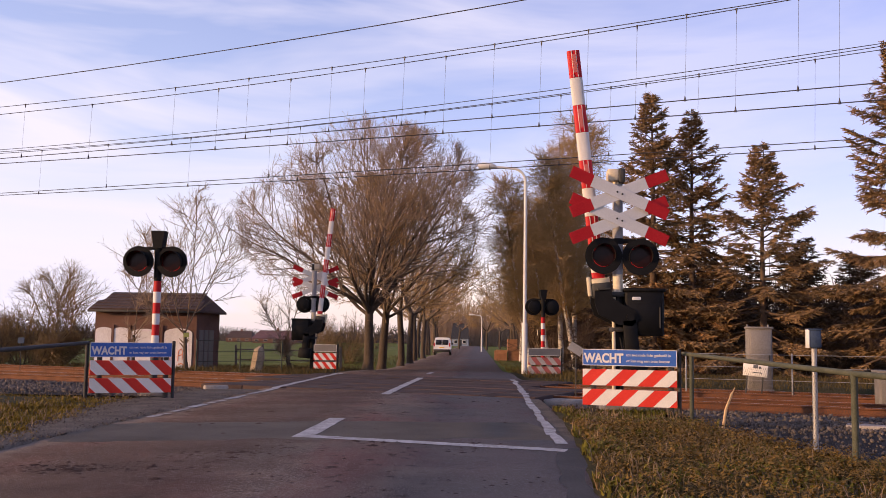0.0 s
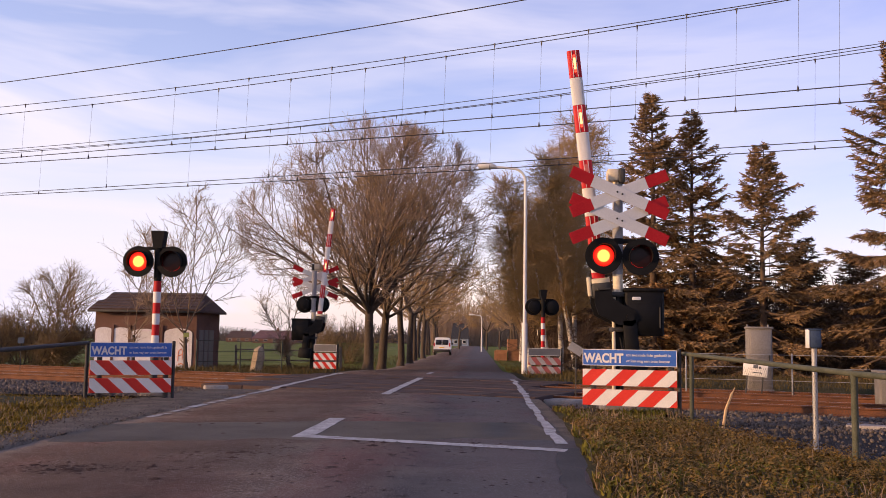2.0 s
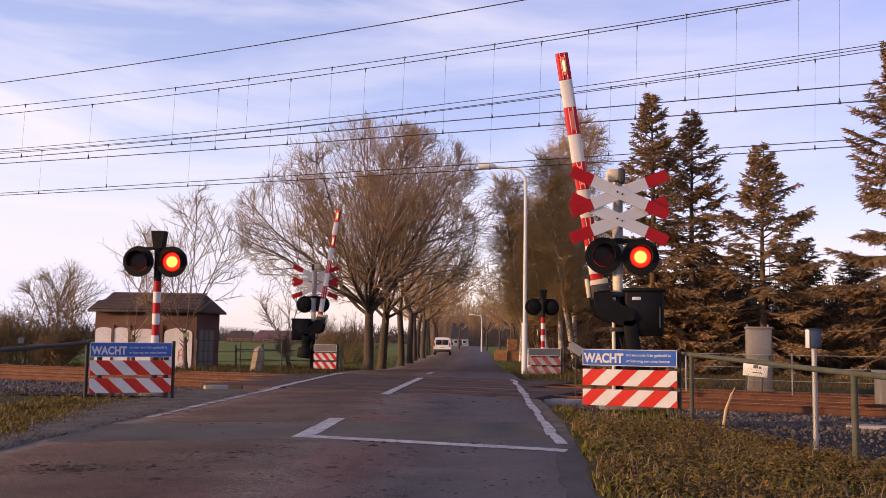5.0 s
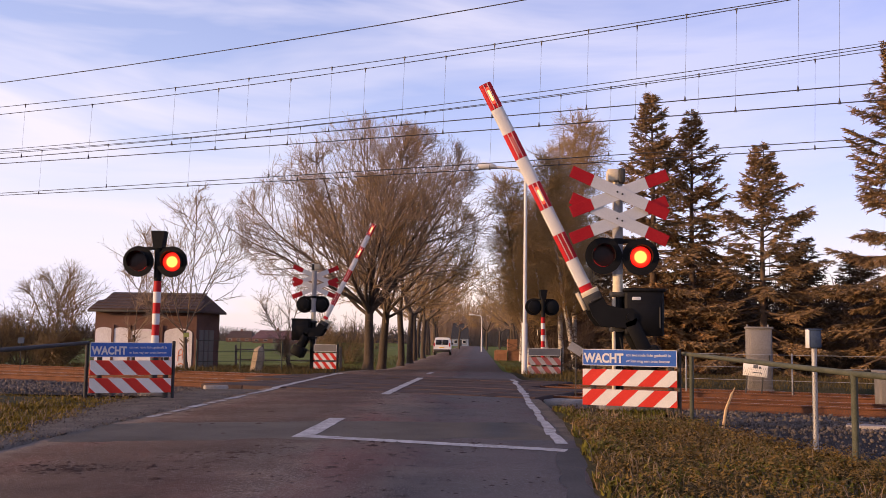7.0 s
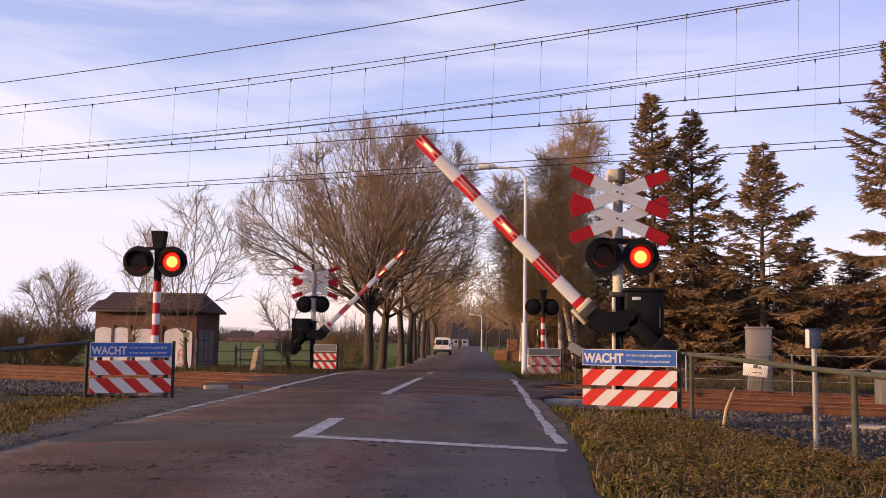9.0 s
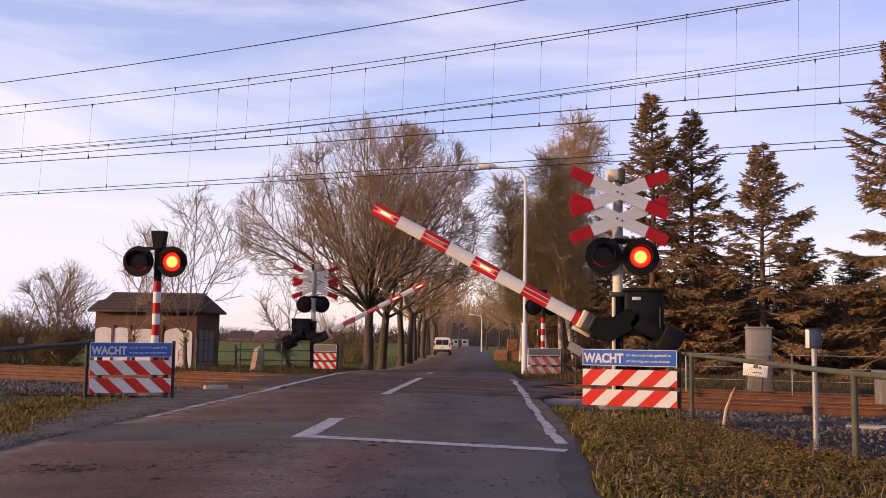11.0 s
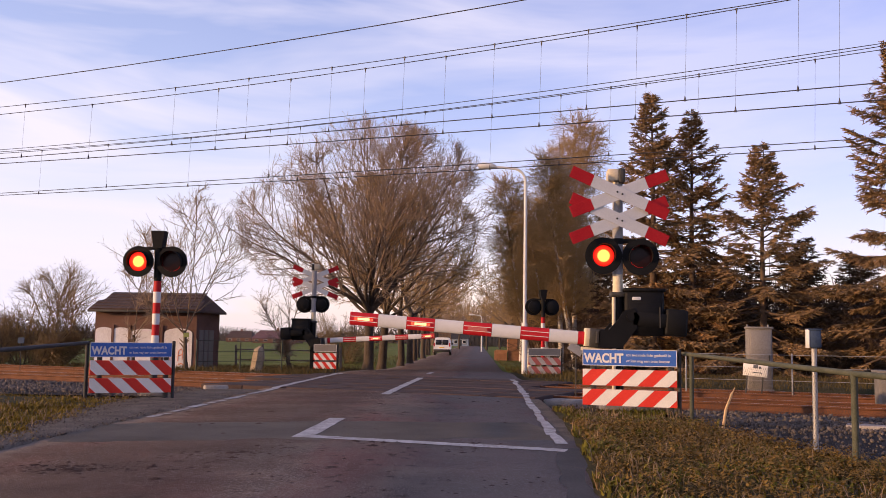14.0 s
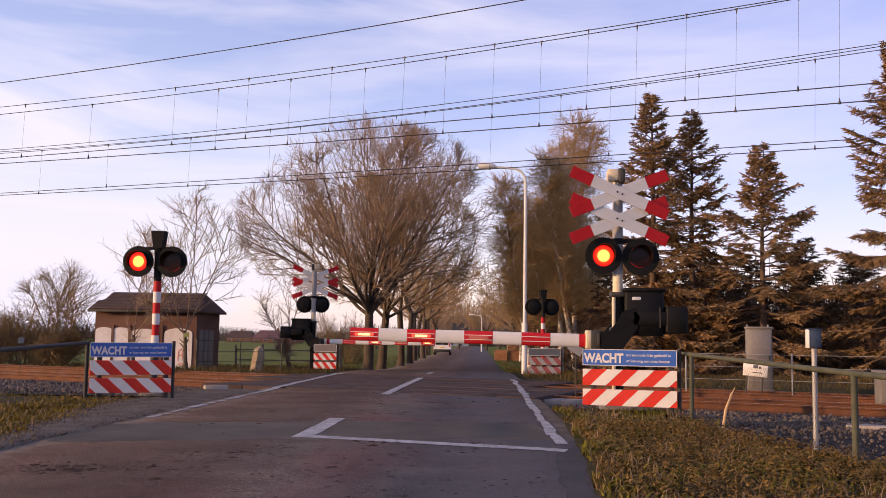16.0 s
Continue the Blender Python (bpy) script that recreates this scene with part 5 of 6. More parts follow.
def spruce_tree(seed, H, R, bare=0.0, lush=1.0):
    """Whorls of drooping boughs; each bough carries side sprays of needle tufts, with gaps between."""
    r = np.random.RandomState(seed)
    wood, tips = [], []
    sweep(wood, r, np.array([0, 0, -0.3]), np.array([0, 0, 1.0]), H + 0.3, 0.02 * H, 0.012, 12, 0.01, 0.05)
    z = 0.7
    while z < H - 0.15:
        u = z / H
        env = R * (1 - u) ** 0.68 * (0.88 + 0.3 * noise.noise((z * 0.9, seed, 0))) + 0.12
        k = 6 if u < 0.8 else 5
        a0 = r.uniform(0, 6.28)
        for i in range(k):
            if r.rand() < (0.13 if u > 0.5 else 0.19) + bare * 0.3:
                continue
            az = a0 + 6.283 * i / k + r.uniform(-0.3, 0.3)
            tilt = radians(-24 + 70 * u ** 1.6 + r.uniform(-12, 12))
            L = env * r.uniform(0.5, 1.0) * (1.25 if r.rand() < 0.2 else 1)
            d = np.array([math.cos(az) * math.cos(tilt), math.sin(az) * math.cos(tilt), math.sin(tilt)])
            bp = sweep(wood, r, np.array([0, 0, z + r.uniform(-0.15, 0.15)]), d, L, 0.012 + 0.010 * L, 0.007, 6, 0.06, 0.05)
            m = int(5 + L * 13 * lush)
            for j in range(m):
                s = (j + r.rand()) / m
                if s < 0.22 * min(L, 1.5):
                    continue
                idx = min(int(s * 6), 5)
                q0 = bp[idx - 1][0] if idx else np.array([0, 0, z])
                q = q0 + (bp[idx][0] - q0) * (s * 6 - idx)
                e = bp[idx][1]
                side = unit(np.cross(e, [0, 0, 1])) * (1 if j % 2 else -1)
                l2 = (0.24 + 0.62 * (1 - s)) * min(1, 0.35 + L * 0.3) * r.uniform(0.7, 1.2)
                w2 = unit(e * 0.75 + side * r.uniform(0.5, 0.95) + np.array([0, 0, r.uniform(-0.75, 0.0)]))
                nt = max(3, int(l2 / 0.055))
                for t in range(nt):
                    c = q + w2 * l2 * (t + 0.5) / nt
                    for sg in (-1, 1):
                        tips.append((*c, *unit(w2 * 0.7 + np.cross(w2, [0, 0, 1.0]) * sg * r.uniform(0.4, 0.9) + r.normal(0, 0.25, 3)), r.uniform(0.10, 0.20)))
        z += r.uniform(0.30, 0.56) * (0.7 if u > 0.7 else 1.0)
    t = np.array(tips)
    c, d, ln = t[:, :3], t[:, 3:6], t[:, 6:7]
    o = np.cross(d, r.normal(0, 1, c.shape))
    o /= np.linalg.norm(o, axis=1)[:, None]
    v = np.stack([c - o * 0.023, c + o * 0.023, c + d * ln + o * 0.008, c + d * ln - o * 0.008], 1).reshape(-1, 3)
    f = np.arange(len(c) * 4).reshape(-1, 4)
    return wood, v, f


def shrub(seed, W, H, stems=60):
    r = np.random.RandomState(seed)
    stem, fine = [], []
    for i in range(stems):
        x = r.uniform(-W / 2, W / 2) * 0.55
        y = r.uniform(-0.8, 0.8)
        hh = H * r.uniform(0.55, 1.08)
        d = unit(np.array([x * 1.1 / (W / 4) * 0.75 + r.uniform(-0.25, 0.25), r.uniform(-0.5, 0.5), 1.0]))
        bp = sweep(stem, r, np.array([x, y, -0.2]), d, hh, 0.022, 0.010, 7, 0.09, 0.0)
        for j, (q, e, _r) in enumerate(bp):
            for _ in range(3):
                cp = sweep(fine, r, q, side_way(r, e, r.uniform(0.5, 1.1)), r.uniform(0.4, 1.0), 0.012, 0.008, 3, 0.15, 0.05)
                for q2, e2, _r2 in cp:
                    for _ in range(2):
                        sweep(fine, r, q2, side_way(r, e2, r.uniform(0.4, 0.9)), r.uniform(0.2, 0.5), 0.008, 0.006, 1, 0.1, 0)
    return stem, fine


def plant_tree(name, label, big, fine, m, bark, twigs, group, n_big=7):
    t = thing(name, label, "tree", m, group=group)
    limit = min(0.075, 0.45 * max(g[6] for g in big))
    stout = [g for g in big if g[6] > limit]
    slim = [g for g in big if g[6] <= limit]
    part("trunk", tubes_mesh("trunk", stout, bark, n_big), bark, t)
    if slim:
        tagged(part("branchwork", tubes_mesh("branchwork", slim, M_BOUGH, 5), M_BOUGH, t, "slim bare boughs"), kind="stuff")
    part("crown", tubes_mesh("crown", fine, twigs, 3), twigs, t, "crown of fine leafless twigs")
    return t


def make_trees():
    lab = "tall leafless avenue tree with a domed twiggy crown"
    a = plant_tree("avenue_tree", lab, *bare_tree(3, 11.9, 3.0, 6.4, 19, 1.6, r0=0.23, twig=0.0066, airy=0.08), pose(-5.25, 45.5, ground_z(45.5)), M_BARK, M_TWIG, "avenue trees")
    b = plant_tree("avenue_tree", lab, *bare_tree(7, 10.2, 3.0, 5.2, 14, 1.4, r0=0.22, airy=0.22), pose(-5.05, 50.0, ground_z(50)), M_BARK, M_BTWIG, "avenue trees")
    c = plant_tree("avenue_tree", lab, *bare_tree(11, 11.2, 3.4, 4.8, 11, dense=0.9, r0=0.20, twig=0.010, airy=0.25), pose(-4.7, 58.0, -0.45), M_BARK, M_BTWIG, "avenue trees")
    r = random.Random(21)
    for i in range(9):
        y = 65 + i * 8.0 + r.uniform(-1, 1)
        if abs(y - 99) < 3.5:
            y += 5
        s = copy_thing(c, pose(-4.7 + r.uniform(-0.3, 0.3) - (0.6 if y > 85 else 0), y, -0.45, rz=r.uniform(0, 360)))
    for i in range(6):
        copy_thing(c, pose(4.6 + r.uniform(-0.4, 0.6), 84 + i * 11 + r.uniform(-1, 1), -0.45, rz=r.uniform(0, 360)))
    for x, y in ((1.5, 168), (6.5, 162), (10.5, 172), (-3.5, 176), (4.2, 186), (8.6, 190)):
        copy_thing(c, pose(x, y, -0.45, rz=x * 50))
    lb = "slender birch with a pale trunk and golden-brown twigs"
    p = plant_tree("birch_tree", lb, *birch_tree(5, 13.3, 1.55), pose(4.35, 50.0, ground_z(50)), M_BIRCH, M_BTWIG, "birch trees")
    q = plant_tree("birch_tree", lb, *birch_tree(9, 10.4, 1.55), pose(2.9, 52.0, ground_z(52)), M_BIRCH, M_BTWIG, "birch trees")
    for i, (x, y) in enumerate(((4.75, 46), (3.7, 57), (3.2, 64), (5.6, 60), (4.4, 70), (3.4, 77), (6.0, 54), (7.6, 58), (3.5, 46.5), (5.0, 49.0))):
        copy_thing(p if i % 2 else q, pose(x, y, ground_z(y), rz=40 * i + 13) @ Matrix.Scale((1.0, 0.84, 0.84, 0.8, 0.9, 0.9, 0.74, 0.7, 0.8, 0.94)[i], 4))
    ls = "dark spruce with drooping gappy boughs, amber sunlight in its needle colour"

    def spruce(seed, H, R, m, needles, bare=0.0, lush=1.0):
        t = thing("spruce_tree", ls, "tree", m, group="spruces")
        w, v, f = spruce_tree(seed, H, R, bare, lush)
        part("trunk", tubes_mesh("trunk", w, M_SBARK, 5), M_SBARK, t)
        part("foliage", raw_mesh("foliage", v, f, needles), needles, t, "dark needle sprays")
        return t

    s1 = spruce(2, 11.7, 4.0, pose(7.25, 40, ground_z(40)), M_NEEDLE, 0, 1.35)
    s2 = spruce(4, 11.3, 3.7, pose(9.15, 41, ground_z(41)), M_SUNNEEDLE, 0.05, 1.3)
    s3 = spruce(6, 9.2, 4.6, pose(11.4, 38.5, ground_z(38.5)), M_NEEDLE, 0, 1.35)
    spruce(14, 12.6, 4.8, pose(15.5, 35, ground_z(35), rz=130), M_NEEDLE, 0, 1.6)
    s4 = spruce(8, 6.0, 3.4, pose(6.3, 45.5, ground_z(45.5)), M_STANDSHADE, 0, 0.5)
    s5 = spruce(10, 5.2, 3.4, pose(8.3, 46.5, ground_z(46.5)), M_STANDSHADE, 0, 0.5)
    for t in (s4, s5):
        tagged(t, "bushy young spruce with shade-darkened needles in dense stand behind the track")
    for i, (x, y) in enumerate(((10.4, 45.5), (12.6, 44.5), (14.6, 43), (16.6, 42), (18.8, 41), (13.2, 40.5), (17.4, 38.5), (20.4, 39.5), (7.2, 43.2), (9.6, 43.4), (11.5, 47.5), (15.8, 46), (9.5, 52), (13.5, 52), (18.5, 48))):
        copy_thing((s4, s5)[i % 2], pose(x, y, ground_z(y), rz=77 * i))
    lt = "small leafless tree with spreading grey branches"
    plant_tree("small_tree", lt, *bare_tree(31, 6.4, 1.4, 2.1, 10, 0.6, 0.07, 0.006, airy=0.45), pose(-10.8, 35.0, ground_z(35)), M_BARK, M_TWIG, "small trees")
    plant_tree("small_tree", lt, *bare_tree(33, 5.4, 1.2, 1.8, 9, 0.55, 0.06, 0.006, airy=0.45), pose(-12.75, 35.0, ground_z(35)), M_BARK, M_TWIG, "small trees")
    plant_tree("small_tree", "thin leaning sapling without leaves", *bare_tree(35, 5.1, 1.1, 1.5, 8, 0.5, 0.05, 0.006, lean=-0.12, airy=0.5), pose(-7.5, 38.0, ground_z(38)), M_BARK, M_TWIG, "small trees")
    plant_tree("small_tree", "rounded bushy tree with many golden-brown twigs", *bare_tree(37, 3.9, 0.6, 2.1, 12, 0.6, 0.06, 0.006, airy=0.35), pose(-16.8, 38.0, ground_z(38)), M_BARK, M_SHRUB, "small trees")
    for i, (x, y, W, H) in enumerate(((-18.3, 37.6, 4.6, 1.9), (-21.8, 38.5, 4.2, 1.9), (-8.9, 62, 3.4, 3.0))):
        stem, fine = shrub(40 + i, W, H, 48 if i < 2 else 26)
        b = thing("shrub", "dense leafless golden-brown shrub", "shrub", pose(x, y, ground_z(y)), group="shrubs")
        tagged(part("stem_clump", tubes_mesh("stem_clump", stem, M_BARK, 4), M_BARK, b), kind="stuff")
        tagged(part("brushwood", tubes_mesh("brushwood", fine, M_SHRUB, 3), M_SHRUB, b, "fine golden-brown brushwood"), kind="stuff")
    # undergrowth takes the dark bark colour to put shade under the trees
    for i, (x, y, W, H) in enumerate(((6.0, 43, 6, 2.2), (11.0, 42.5, 6, 2.2), (16.0, 40, 6, 2.4), (5.5, 66, 6, 2.6))):
        me = tubes_mesh("undergrowth", sum(shrub(60 + i, W, H, 18), []), M_SBARK, 3)
        tagged(part("undergrowth", me, M_SBARK, at=pose(x, y, ground_z(y))), "tangled brown undergrowth beneath the trees", "undergrowth", kind="stuff")


def far_woods():
    r = np.random.RandomState(77)
    rows = []
    for i in range(13000):
        x = r.uniform(-430, 300)
        y = r.uniform(360, 460)
        top = 6 + 7 * noise.noise((x * 0.018, 1, 0)) + 4 * noise.noise((x * 0.09, 4, 0))
        hh = max(top, 1.5) * r.uniform(0.3, 1.0)
        rows.append((x, y, -0.5, x + r.normal(0, 2.2), y, hh, 0.22, 0.05))
    thick = []
    for i in range(4200):
        x = r.uniform(-16, 24)
        y = r.uniform(270, 315)
        thick.append((x, y, -0.5, x + r.normal(0, 1.6), y, r.uniform(2, 13), 0.09, 0.03))
    dense = []
    for i in range(22000):
        x = r.uniform(3.5, 36)
        y = r.uniform(51, 66)
        hh = r.uniform(1.0, 6.2) * (0.8 + 0.5 * noise.noise((x * 0.3, 2, 0)))
        z0 = -0.5 + r.uniform(0, 0.35) * hh
        dense.append((x, y, z0, x + r.normal(0, 0.6), y + r.normal(0, 0.4), z0 + hh * 0.8, 0.034, 0.014))
    tagged(new("dark_thicket", tubes_mesh("dark_thicket", dense, M_SBARK, 3)), "dense dark brown thicket behind the spruces", "thicket", kind="stuff")
    tagged(new("thicket", tubes_mesh("thicket", thick, M_TWIG, 3)), "brown leafless thicket behind the trees", "thicket", kind="stuff")
    tagged(new("far_woods", tubes_mesh("far_woods", rows, M_HAZEWOOD, 3)), "low brown line of distant bare woods", "woods", kind="stuff")


def grass(name, n, region, h0, h1, material, seed, label, clump=0.6, wide=1.0):
    """Bent blades in clumps. region gives points."""
    r = np.random.RandomState(seed)
    c = region(r, n)
    k = len(c)
    dens = np.array([noise.noise((x * 1.3, y * 1.3, seed)) for x, y in c])
    keep = r.rand(k) < (0.62 + clump * dens)
    c, dens = c[keep], dens[keep]
    k = len(c)
    z = np.array([ground_z(y) - 0.04 for y in c[:, 1]]) + 0.04 * (np.abs(c[:, 0]) < 1.6)
    base = np.c_[c, z]
    hh = r.uniform(h0, h1, k) * (0.9 + 0.8 * dens)
    az = r.uniform(0, 6.283, k)
    bend = r.uniform(0.25, 1.15, k)
    u = np.c_[np.cos(az), np.sin(az), np.zeros(k)]
    w = np.c_[-np.sin(az), np.cos(az), np.zeros(k)] * (wide * r.uniform(0.003, 0.007, k))[:, None]
    mid = base + u * (hh * bend * 0.35)[:, None] + np.c_[np.zeros((k, 2)), hh * 0.6]
    tip = base + u * (hh * bend)[:, None] + np.c_[np.zeros((k, 2)), hh * (1 - 0.25 * bend)]
    v = np.stack([base - w, base + w, mid + w * 0.8, mid - w * 0.8, tip + w * 0.2, tip - w * 0.2], 1).reshape(-1, 3)
    o = np.arange(k)[:, None] * 6
    f = np.concatenate([o + np.array([[0, 1, 2, 3]]), o + np.array([[3, 2, 4, 5]])])
    tagged(new(name, raw_mesh(name, v, f, material)), label, "grass", kind="stuff")


def make_gravel():
    def bed(name, xs, near, depth, label):
        vs, fs, n = [], [], 9
        for i, x in enumerate(xs):
            y0, y1 = near(x), TRACK_Y[0] - 0.416 * x - 2.0
            y0 = min(y0, y1 - 0.3)
            for k in range(n):
                u = k / (n - 1)
                vs.append((x, y0 + (y1 - y0) * u, 0.02 - depth * min(1.0, u * 3.5)))
            if i:
                a = (i - 1) * n
                fs += [(a + k, a + k + 1, a + k + n + 1, a + k + n) for k in range(n - 1)]
        tagged(part(name, Shape().add(vs, fs), M_GRAVEL), label, "gravel", kind="structure")

    def near_right(x):
        return float(np.interp(x, (1.4, 3.0, 3.1, 3.85, 4.6, 5.8, 9), (16.6, 16.0, 12.6, 9.8, 8.0, 6.0, 3.0)))

    bed("gravel_path", [1.45 + 0.3 * i for i in range(40)] + [14, 17, 20, 26], near_right, 0.24, "grey gravel service path beside the track")
    bed("gravel_shoulder", [-5.35 - 0.6 * i for i in range(40)], lambda x: 17.7 + (x + 5.3) * 0.02, 0.24, "grey gravel shoulder of the track")
    r = np.random.RandomState(15)
    n = 3800
    y = r.uniform(11.0, 20, n)
    x = verge_edge(y) + 0.1 + r.rand(n) ** 1.5 * 8
    left = r.rand(n) < 0.3
    x = np.where(left, -5.5 - r.rand(n) * 8, x)
    y = np.where(left, r.uniform(18.6, 24, n), y)
    ok = y < TRACK_Y[0] - 0.416 * x - 1.8
    x, y = x[ok], y[ok]
    z = np.where(y > 15, -0.20, -0.12)
    stones("gravel_stones", np.c_[x, y, z], 0.010, 0.032, M_STONE, r, "loose grey gravel stones beside the track", "gravel")


def make_grass():
    def right(r, n):
        y = 6.0 + 10.4 * r.rand(n) ** 0.8
        x = right_edge(y) + r.rand(n) * 4.9 + 0.05 * np.sin(y * 3)
        ok = x < verge_edge(y) + 0.15 * np.sin(y * 5) + r.normal(0, 0.10, n)
        return np.c_[x, y][ok]

    def left(r, n):
        y = 8.0 + 9.5 * r.rand(n)
        x = left_edge(y) - r.rand(n) ** 1.2 * 6.0 + 0.12 * np.sin(y * 2) + r.normal(0, 0.08, n)
        return np.c_[x, y]

    def far(r, n):
        y = 31 + 60 * r.rand(n) ** 1.6
        side = r.rand(n) < 0.5
        x = np.where(side, 1.5 + r.rand(n) * 4, -5.2 - r.rand(n) * 6)
        return np.c_[x, y]

    def beyond(r, n):
        y = 26 + 14 * r.rand(n)
        x = 2.0 + 18 * r.rand(n)
        ok = (y > TRACK_Y[1] - 0.416 * x + 2.4)
        x2, y2 = -5.4 - 14 * r.rand(n), 29 + 16 * r.rand(n)
        ok2 = y2 > TRACK_Y[1] - 0.416 * x2 + 2.4
        return np.concatenate([np.c_[x, y][ok], np.c_[x2, y2][ok2]])

    # the darker blade colour is used here in place of shade
    grass("trackside_grass", 26000, beyond, 0.06, 0.22, M_BLADE, 8, "rough green grass beyond the tracks", 0.5, wide=1.6)
    grass("verge_grass", 90000, right, 0.025, 0.10, M_BLADE, 1, "tufted yellowish verge grass beside the road")
    grass("verge_weeds", 26000, right, 0.03, 0.13, M_WEED, 2, "broad-leaved yellow-green weeds in the verge", 1.2, wide=2.8)
    grass("dry_stalks", 6500, right, 0.08, 0.21, M_STALK, 6, "dry pale stalks and seed heads in the verge", 0.9, wide=0.8)
    grass("verge_grass", 36000, left, 0.03, 0.11, M_SUNGRASS, 3, "short dry verge grass with sunlit gold put into its colour")
    grass("verge_weeds", 26000, left, 0.03, 0.11, M_SUNGRASS, 12, "weeds in the dry verge with sunlit gold in their colour", 1.0, wide=2.4)
    grass("dry_stalks", 5000, left, 0.05, 0.16, M_STALK, 13, "pale dry stalks in the verge", 0.8)
    grass("far_verge_grass", 26000, far, 0.08, 0.28, M_BLADE, 4, "rough grass along the avenue")


# ---- build ----
make_ground()
make_road()
make_markings()
make_shoulder()
make_clods()
make_herbs()
make_ballast()
make_gravel()
make_wires()
barrier(pose(2.47, 17.0, 0.0), "red and white barrier with white double cross and flashing red lamps")
barrier(pose(-6.41, 36.8, -0.22, rz=180), "red and white barrier with double cross beyond the tracks", 0.68, ("inner", "mid"))
plain_signal(pose(-6.37, 18.6, 0.0), "red and white banded crossing signal with two red lamps")
plain_signal(pose(2.33, 34.6, -0.20, rz=192), "red and white banded crossing signal turned away beyond the tracks")
wait_fence(pose(2.435, 15.5, -0.03, rz=-16), "blue waiting sign over red and white hazard boards", slant=1.05, width=1.50)
wait_fence(pose(-6.265, 17.1, -0.055, rz=20, ry=-0.5), "blue waiting sign over red and white hazard boards in shade", slant=-1.05, width=1.41)
wait_fence(pose(-5.72, 35.6, -0.16), "small red and white hazard boards under a beige plate", False, slant=-0.8, width=0.86)
wait_fence(pose(2.35, 33.9, -0.16), "shade-darkened red and white hazard boards under a grey plate", False, slant=-0.8, width=1.15)
pipe_fence("weathered green-grey pipe fence beside the track", [(3.32, 15.6, 0.99), (3.75, 9.7, 0.88), (3.9, 7.6, 0.86)], 0.9, [(3.75, 9.7, 0.90), (3.36, 15.2, 0.98)])
pipe_fence("dark pipe fence beside the track", [(-7.05, 17.0, 1.0), (-6.2, 12.2, 0.93), (-6.0, 9.0, 0.9)], 0.9, [(-7.05, 17.0, 1.03), (-6.05, 9.8, 0.9)], M_DARK)
mesh_fence = thing("chain_link_panel", "thin grey chain-link mesh under the pipe fence", "fence")
links = Shape()
for i in range(-10, 78):
    for sg in (1, -1):
        pts = []
        for h in (0.04, 0.86):
            a = (i * 0.08 + sg * (h - 0.45)) / 6.2
            pts.append((3.40 + 0.35 * a, 15.1 - 5.4 * a, h))
        if all(7.4 < p[1] < 15.2 for p in pts):
            links.tube(pts, 0.0009, 3, caps=False)
part("mesh", links, M_DARK, mesh_fence)
part("bottom_wire", Shape().tube([(3.40, 15.1, 0.05), (3.75, 9.7, 0.05)], 0.003, 5), M_DARK, mesh_fence)
wire_fence("thin galvanised wire fence beyond the tracks", (5.3, 24.6, 0), (15.0, 21.6, 0), 4, 0.95)
wire_fence("thin wire fence along the field beyond the tracks", (-9.4, 31.6, 0), (-6.9, 33.4, 0), 2, 1.05, M_GREENPIPE, 0.025)
plank_fence("weathered post and rail fence along the field", (-10.2, 40.0, 0), (-5.9, 41.0, 0), 4, 1.0)
relay_cabinet(pose(7.14, 24.6, -0.02, rz=-6) @ Matrix.Diagonal((0.9, 1, 1, 1)))
place_sign(pose(6.56, 22.9, 0.58, rz=-24, ry=5))
box_post(pose(3.83, 11.05, 0.0))
marker_post(pose(-10.2, 33.0, -0.03), 1.22, 0.20, 0.17, M_SIGNGREEN, "small yellow-green plate on a thin post before the hut")
marker_post(pose(-14.7, 30.2, -0.02), 0.95, 0.22, 0.20, M_BOX, "small blue-grey plate on a thin post beside the track")
marker_post(pose(2.08, 20.4, -0.15), 1.16, 0.32, 0.20, M_GALV, "tilted pale grey plate on a post beside the track", 32)
concrete_box(pose(9.7, 21.2, -0.05, rz=-14))
street_lamp(pose(1.80, 37.2, ground_z(37.2)), 8.05, 1.9, "tall pale street lamp with a curved arm on the verge")
street_lamp(pose(0.5, 140, -0.45), 5.3, 1.9, "distant pale street lamp beside the road")
brick_hut(pose(-12.78, 36.2, -0.06) @ Matrix.Diagonal((0.775, 1, 1, 1)))
white_van(pose(-3.75, 99.0, -0.43))
crate_stack(pose(3.1, 78, -0.44))
far_house(pose(-5.0, 262, -0.45), 4.6, 8.0, 2.0, 4.3, M_HOUSEW, M_DARK, "pale blue house with a steep dark roof at the road's end")
far_house(pose(-58, 270, -0.45), 13, 9, 1.2, 2.4, M_BRICK, M_REDROOF, "distant farmhouse under a low red tiled roof", "farm buildings")
far_house(pose(-76, 300, -0.45), 8, 9, 1.3, 2.2, M_BRICK, M_ROOF, "distant brick farm building under a dark roof", "farm buildings")
boulder = thing("boulder", "tan upright boulder beside the fence", "boulder", pose(-7.85, 33.6, ground_z(33.6)))
part("rock", Shape().tube([(0, 0, -0.2), (0.02, 0.02, 0.15), (0.08, 0, 0.45), (0.10, 0, 0.72), (0.16, 0.02, 0.84)], [0.27, 0.22, 0.23, 0.19, 0.07], 6), M_BOULDER, boulder, smooth=False)
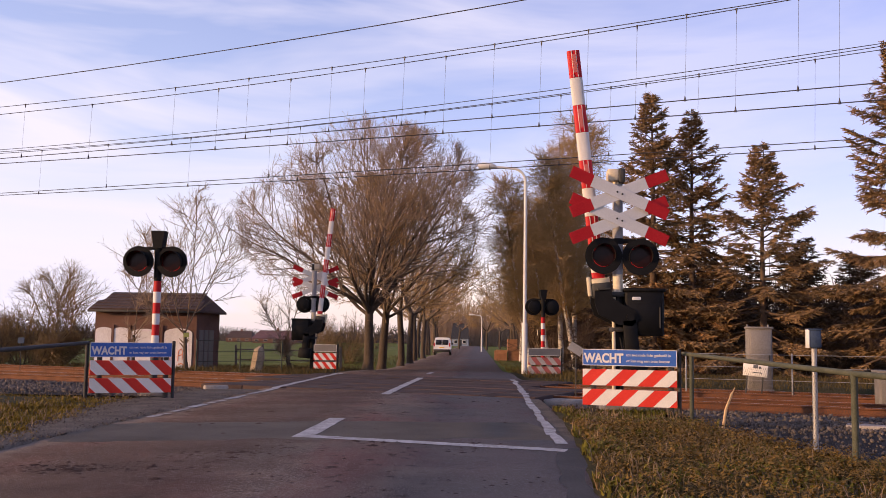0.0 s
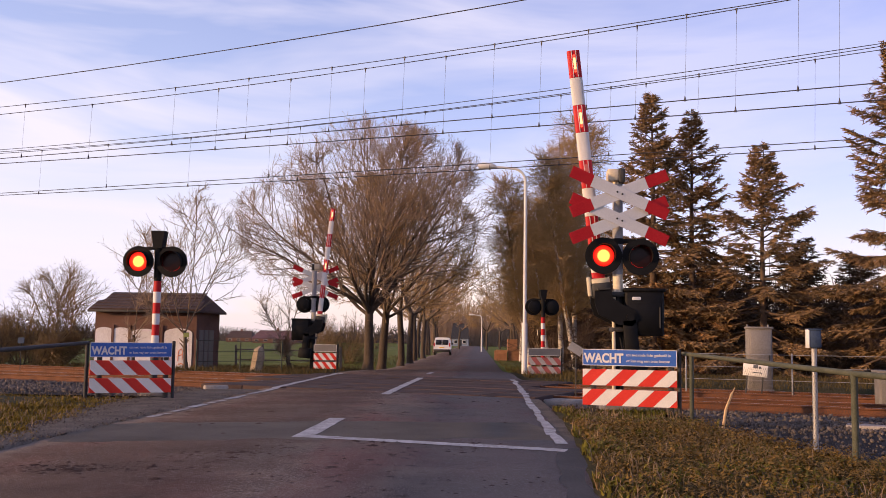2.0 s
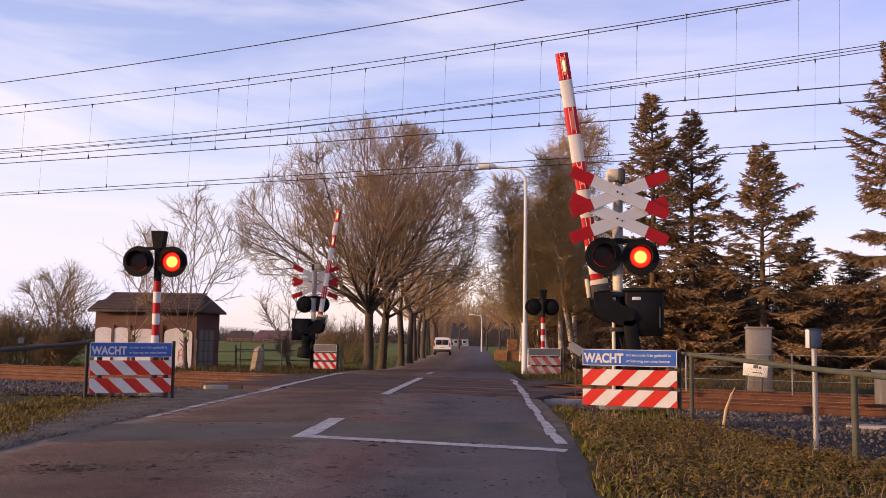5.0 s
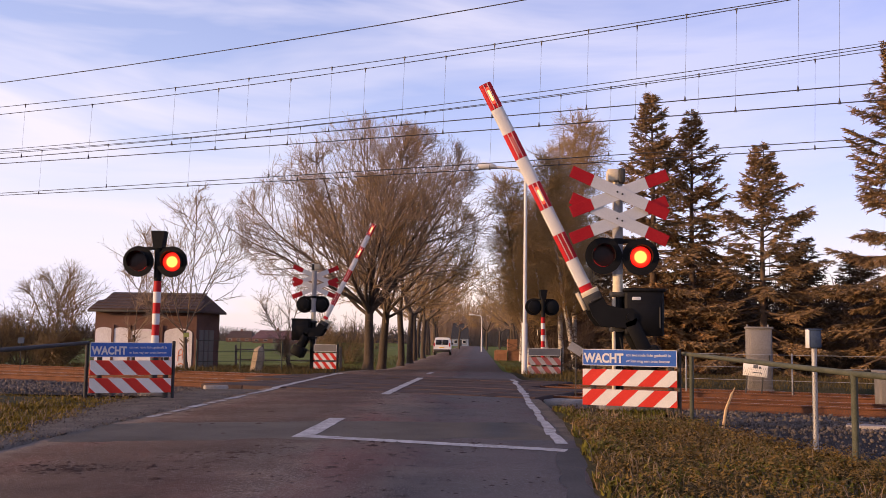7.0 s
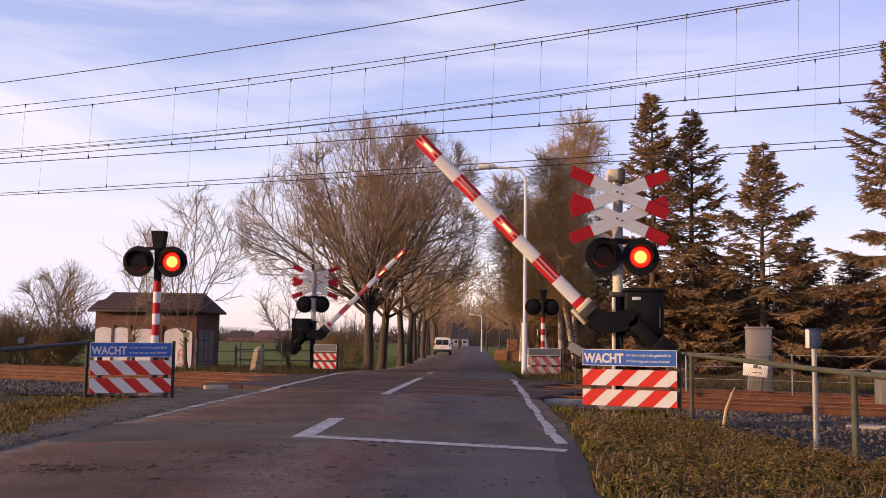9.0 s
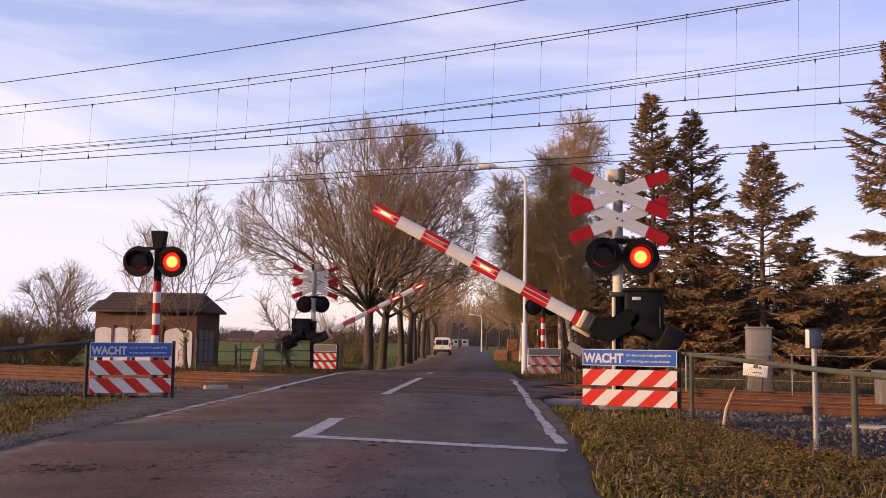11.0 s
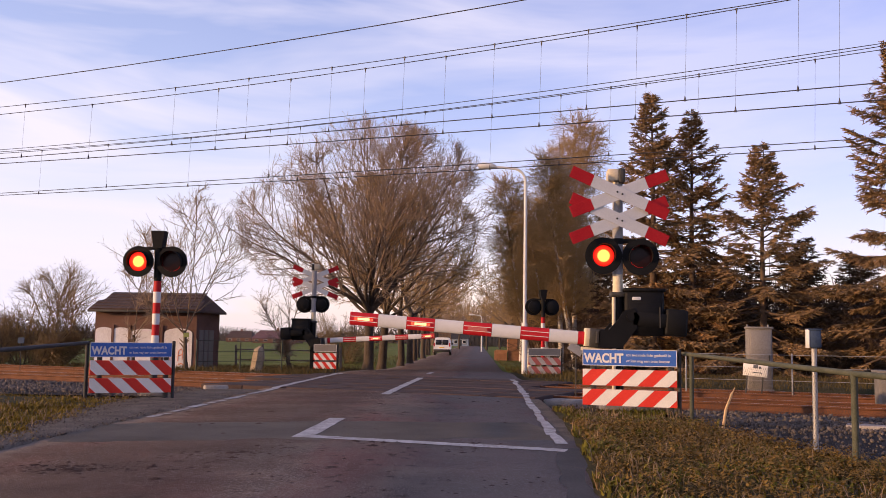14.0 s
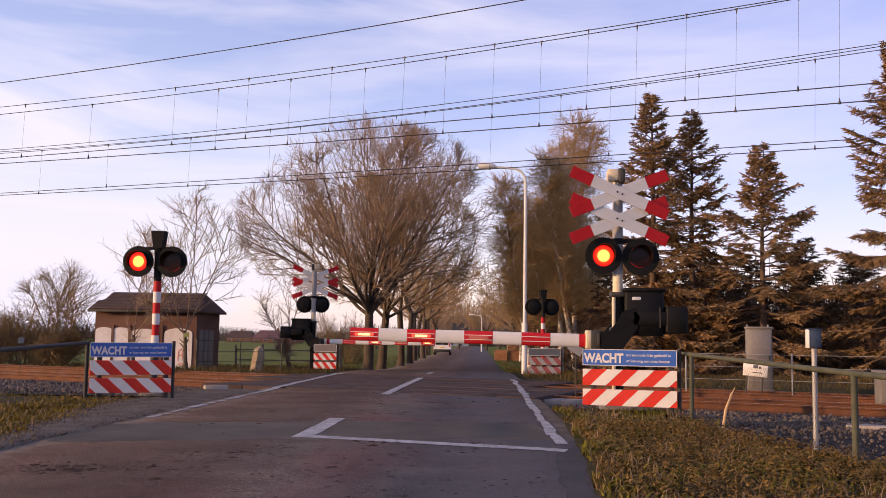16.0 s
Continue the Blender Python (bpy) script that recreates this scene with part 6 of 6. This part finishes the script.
for x, y, z, w, d, h, turn in ((-5.70, 20.7, -0.10, 0.25, 0.14, 0.19, 24), (6.7, 16.2, -0.24, 0.55, 0.2, 0.09, -22), (1.75, 20.2, -0.2, 0.5, 0.25, 0.16, 20)):
    slab = thing("concrete_block", "pale loose concrete block beside the track", "block", pose(x, y, z, rz=turn), group="concrete blocks")
    part("slab", Shape().box(-w, w, -d, d, 0, h, bev=0.02), M_PALECONC, slab)
stake = thing("broken_stake", "pale broken wooden stake leaning in the verge", "stake", pose(3.42, 13.6, 0.0))
part("stick", Shape().tube([(0, 0, -0.1), (0.06, 0.0, 0.25), (0.15, 0.02, 0.46)], [0.022, 0.022, 0.016], 7), M_CUTWOOD, stake)
part("splinter", Shape().tube([(0.12, 0.02, 0.42), (0.17, 0.02, 0.50), (0.19, 0.02, 0.55)], [0.016, 0.012, 0.003], 6), M_CUTWOOD, stake)
make_trees()
far_woods()
make_grass()
make_track(TRACK_Y[0], "rusty brown railway track on grey ballast")
make_track(TRACK_Y[1], "rusty brown railway track on grey ballast")
make_deck()


# ---- movement ----
def motions():
    near = [(0.0, 83.6), (4.5, 83.6), (5.1, 80.3), (5.7, 75.3), (6.3, 70.1), (7.0, 63.5), (8.0, 54.4), (9.0, 45.3), (10.2, 34.8), (11.4, 24.3), (12.5, 15.2), (13.5, 7.2), (14.0, 4.0), (14.5, 1.4), (14.9, 0.75), (16.0, 0.75)]
    far = [(t, max(a - 0.75, 0) * 83.6 / 82.25) for t, a in near]
    for boom, rows in zip(BOOMS, (near, far)):
        walk(boom, [(t, pose(0.18, 0.05, 1.60, 0, a, 0)) for t, a in rows])
    # lamps a and b take turns; the added shutter slides back behind the lens while its lamp burns
    a_on = [(0.37, 0.45)] + [(0.645 + 0.6645 * n, 0.945 + 0.6645 * n) for n in range(24)]
    b_on = [(0.45, 0.645)] + [(0.945 + 0.6645 * n, 1.3095 + 0.6645 * n) for n in range(23)]

    def switch(ob, times, shut, lit):
        rows = [(0.0, shut)]
        for t0, t1 in times:
            f0, f1 = round(t0 * 30) / 30, min(round(t1 * 30) / 30, 16.0)
            if f0 - 1 / 30 > rows[-1][0] + 0.001:
                rows.append((f0 - 1 / 30, shut))
            rows.append((f0, lit))
            if f1 >= 16.0:
                rows.append((16.0, lit))
                break
            rows += [(f1 - 1 / 30, lit), (f1, shut)]
        if rows[-1][0] < 16.0:
            rows.append((16.0, shut))
        walk(ob, rows)

    for key, times in (("a", a_on), ("b", b_on)):
        for ob in SHUTTERS[key]:
            switch(ob, times, pose(0, 0, 0), pose(0, 0.05, 0))
    for which, times in (("tip", [(0.37, 16.0)]), ("mid", a_on), ("inner", b_on)):
        for cv, xm, yb, sgn, zc in COVERS[which]:
            switch(cv, times, pose(xm, yb + sgn * 0.024, zc), pose(xm, yb - sgn * 0.02, zc))


motions()
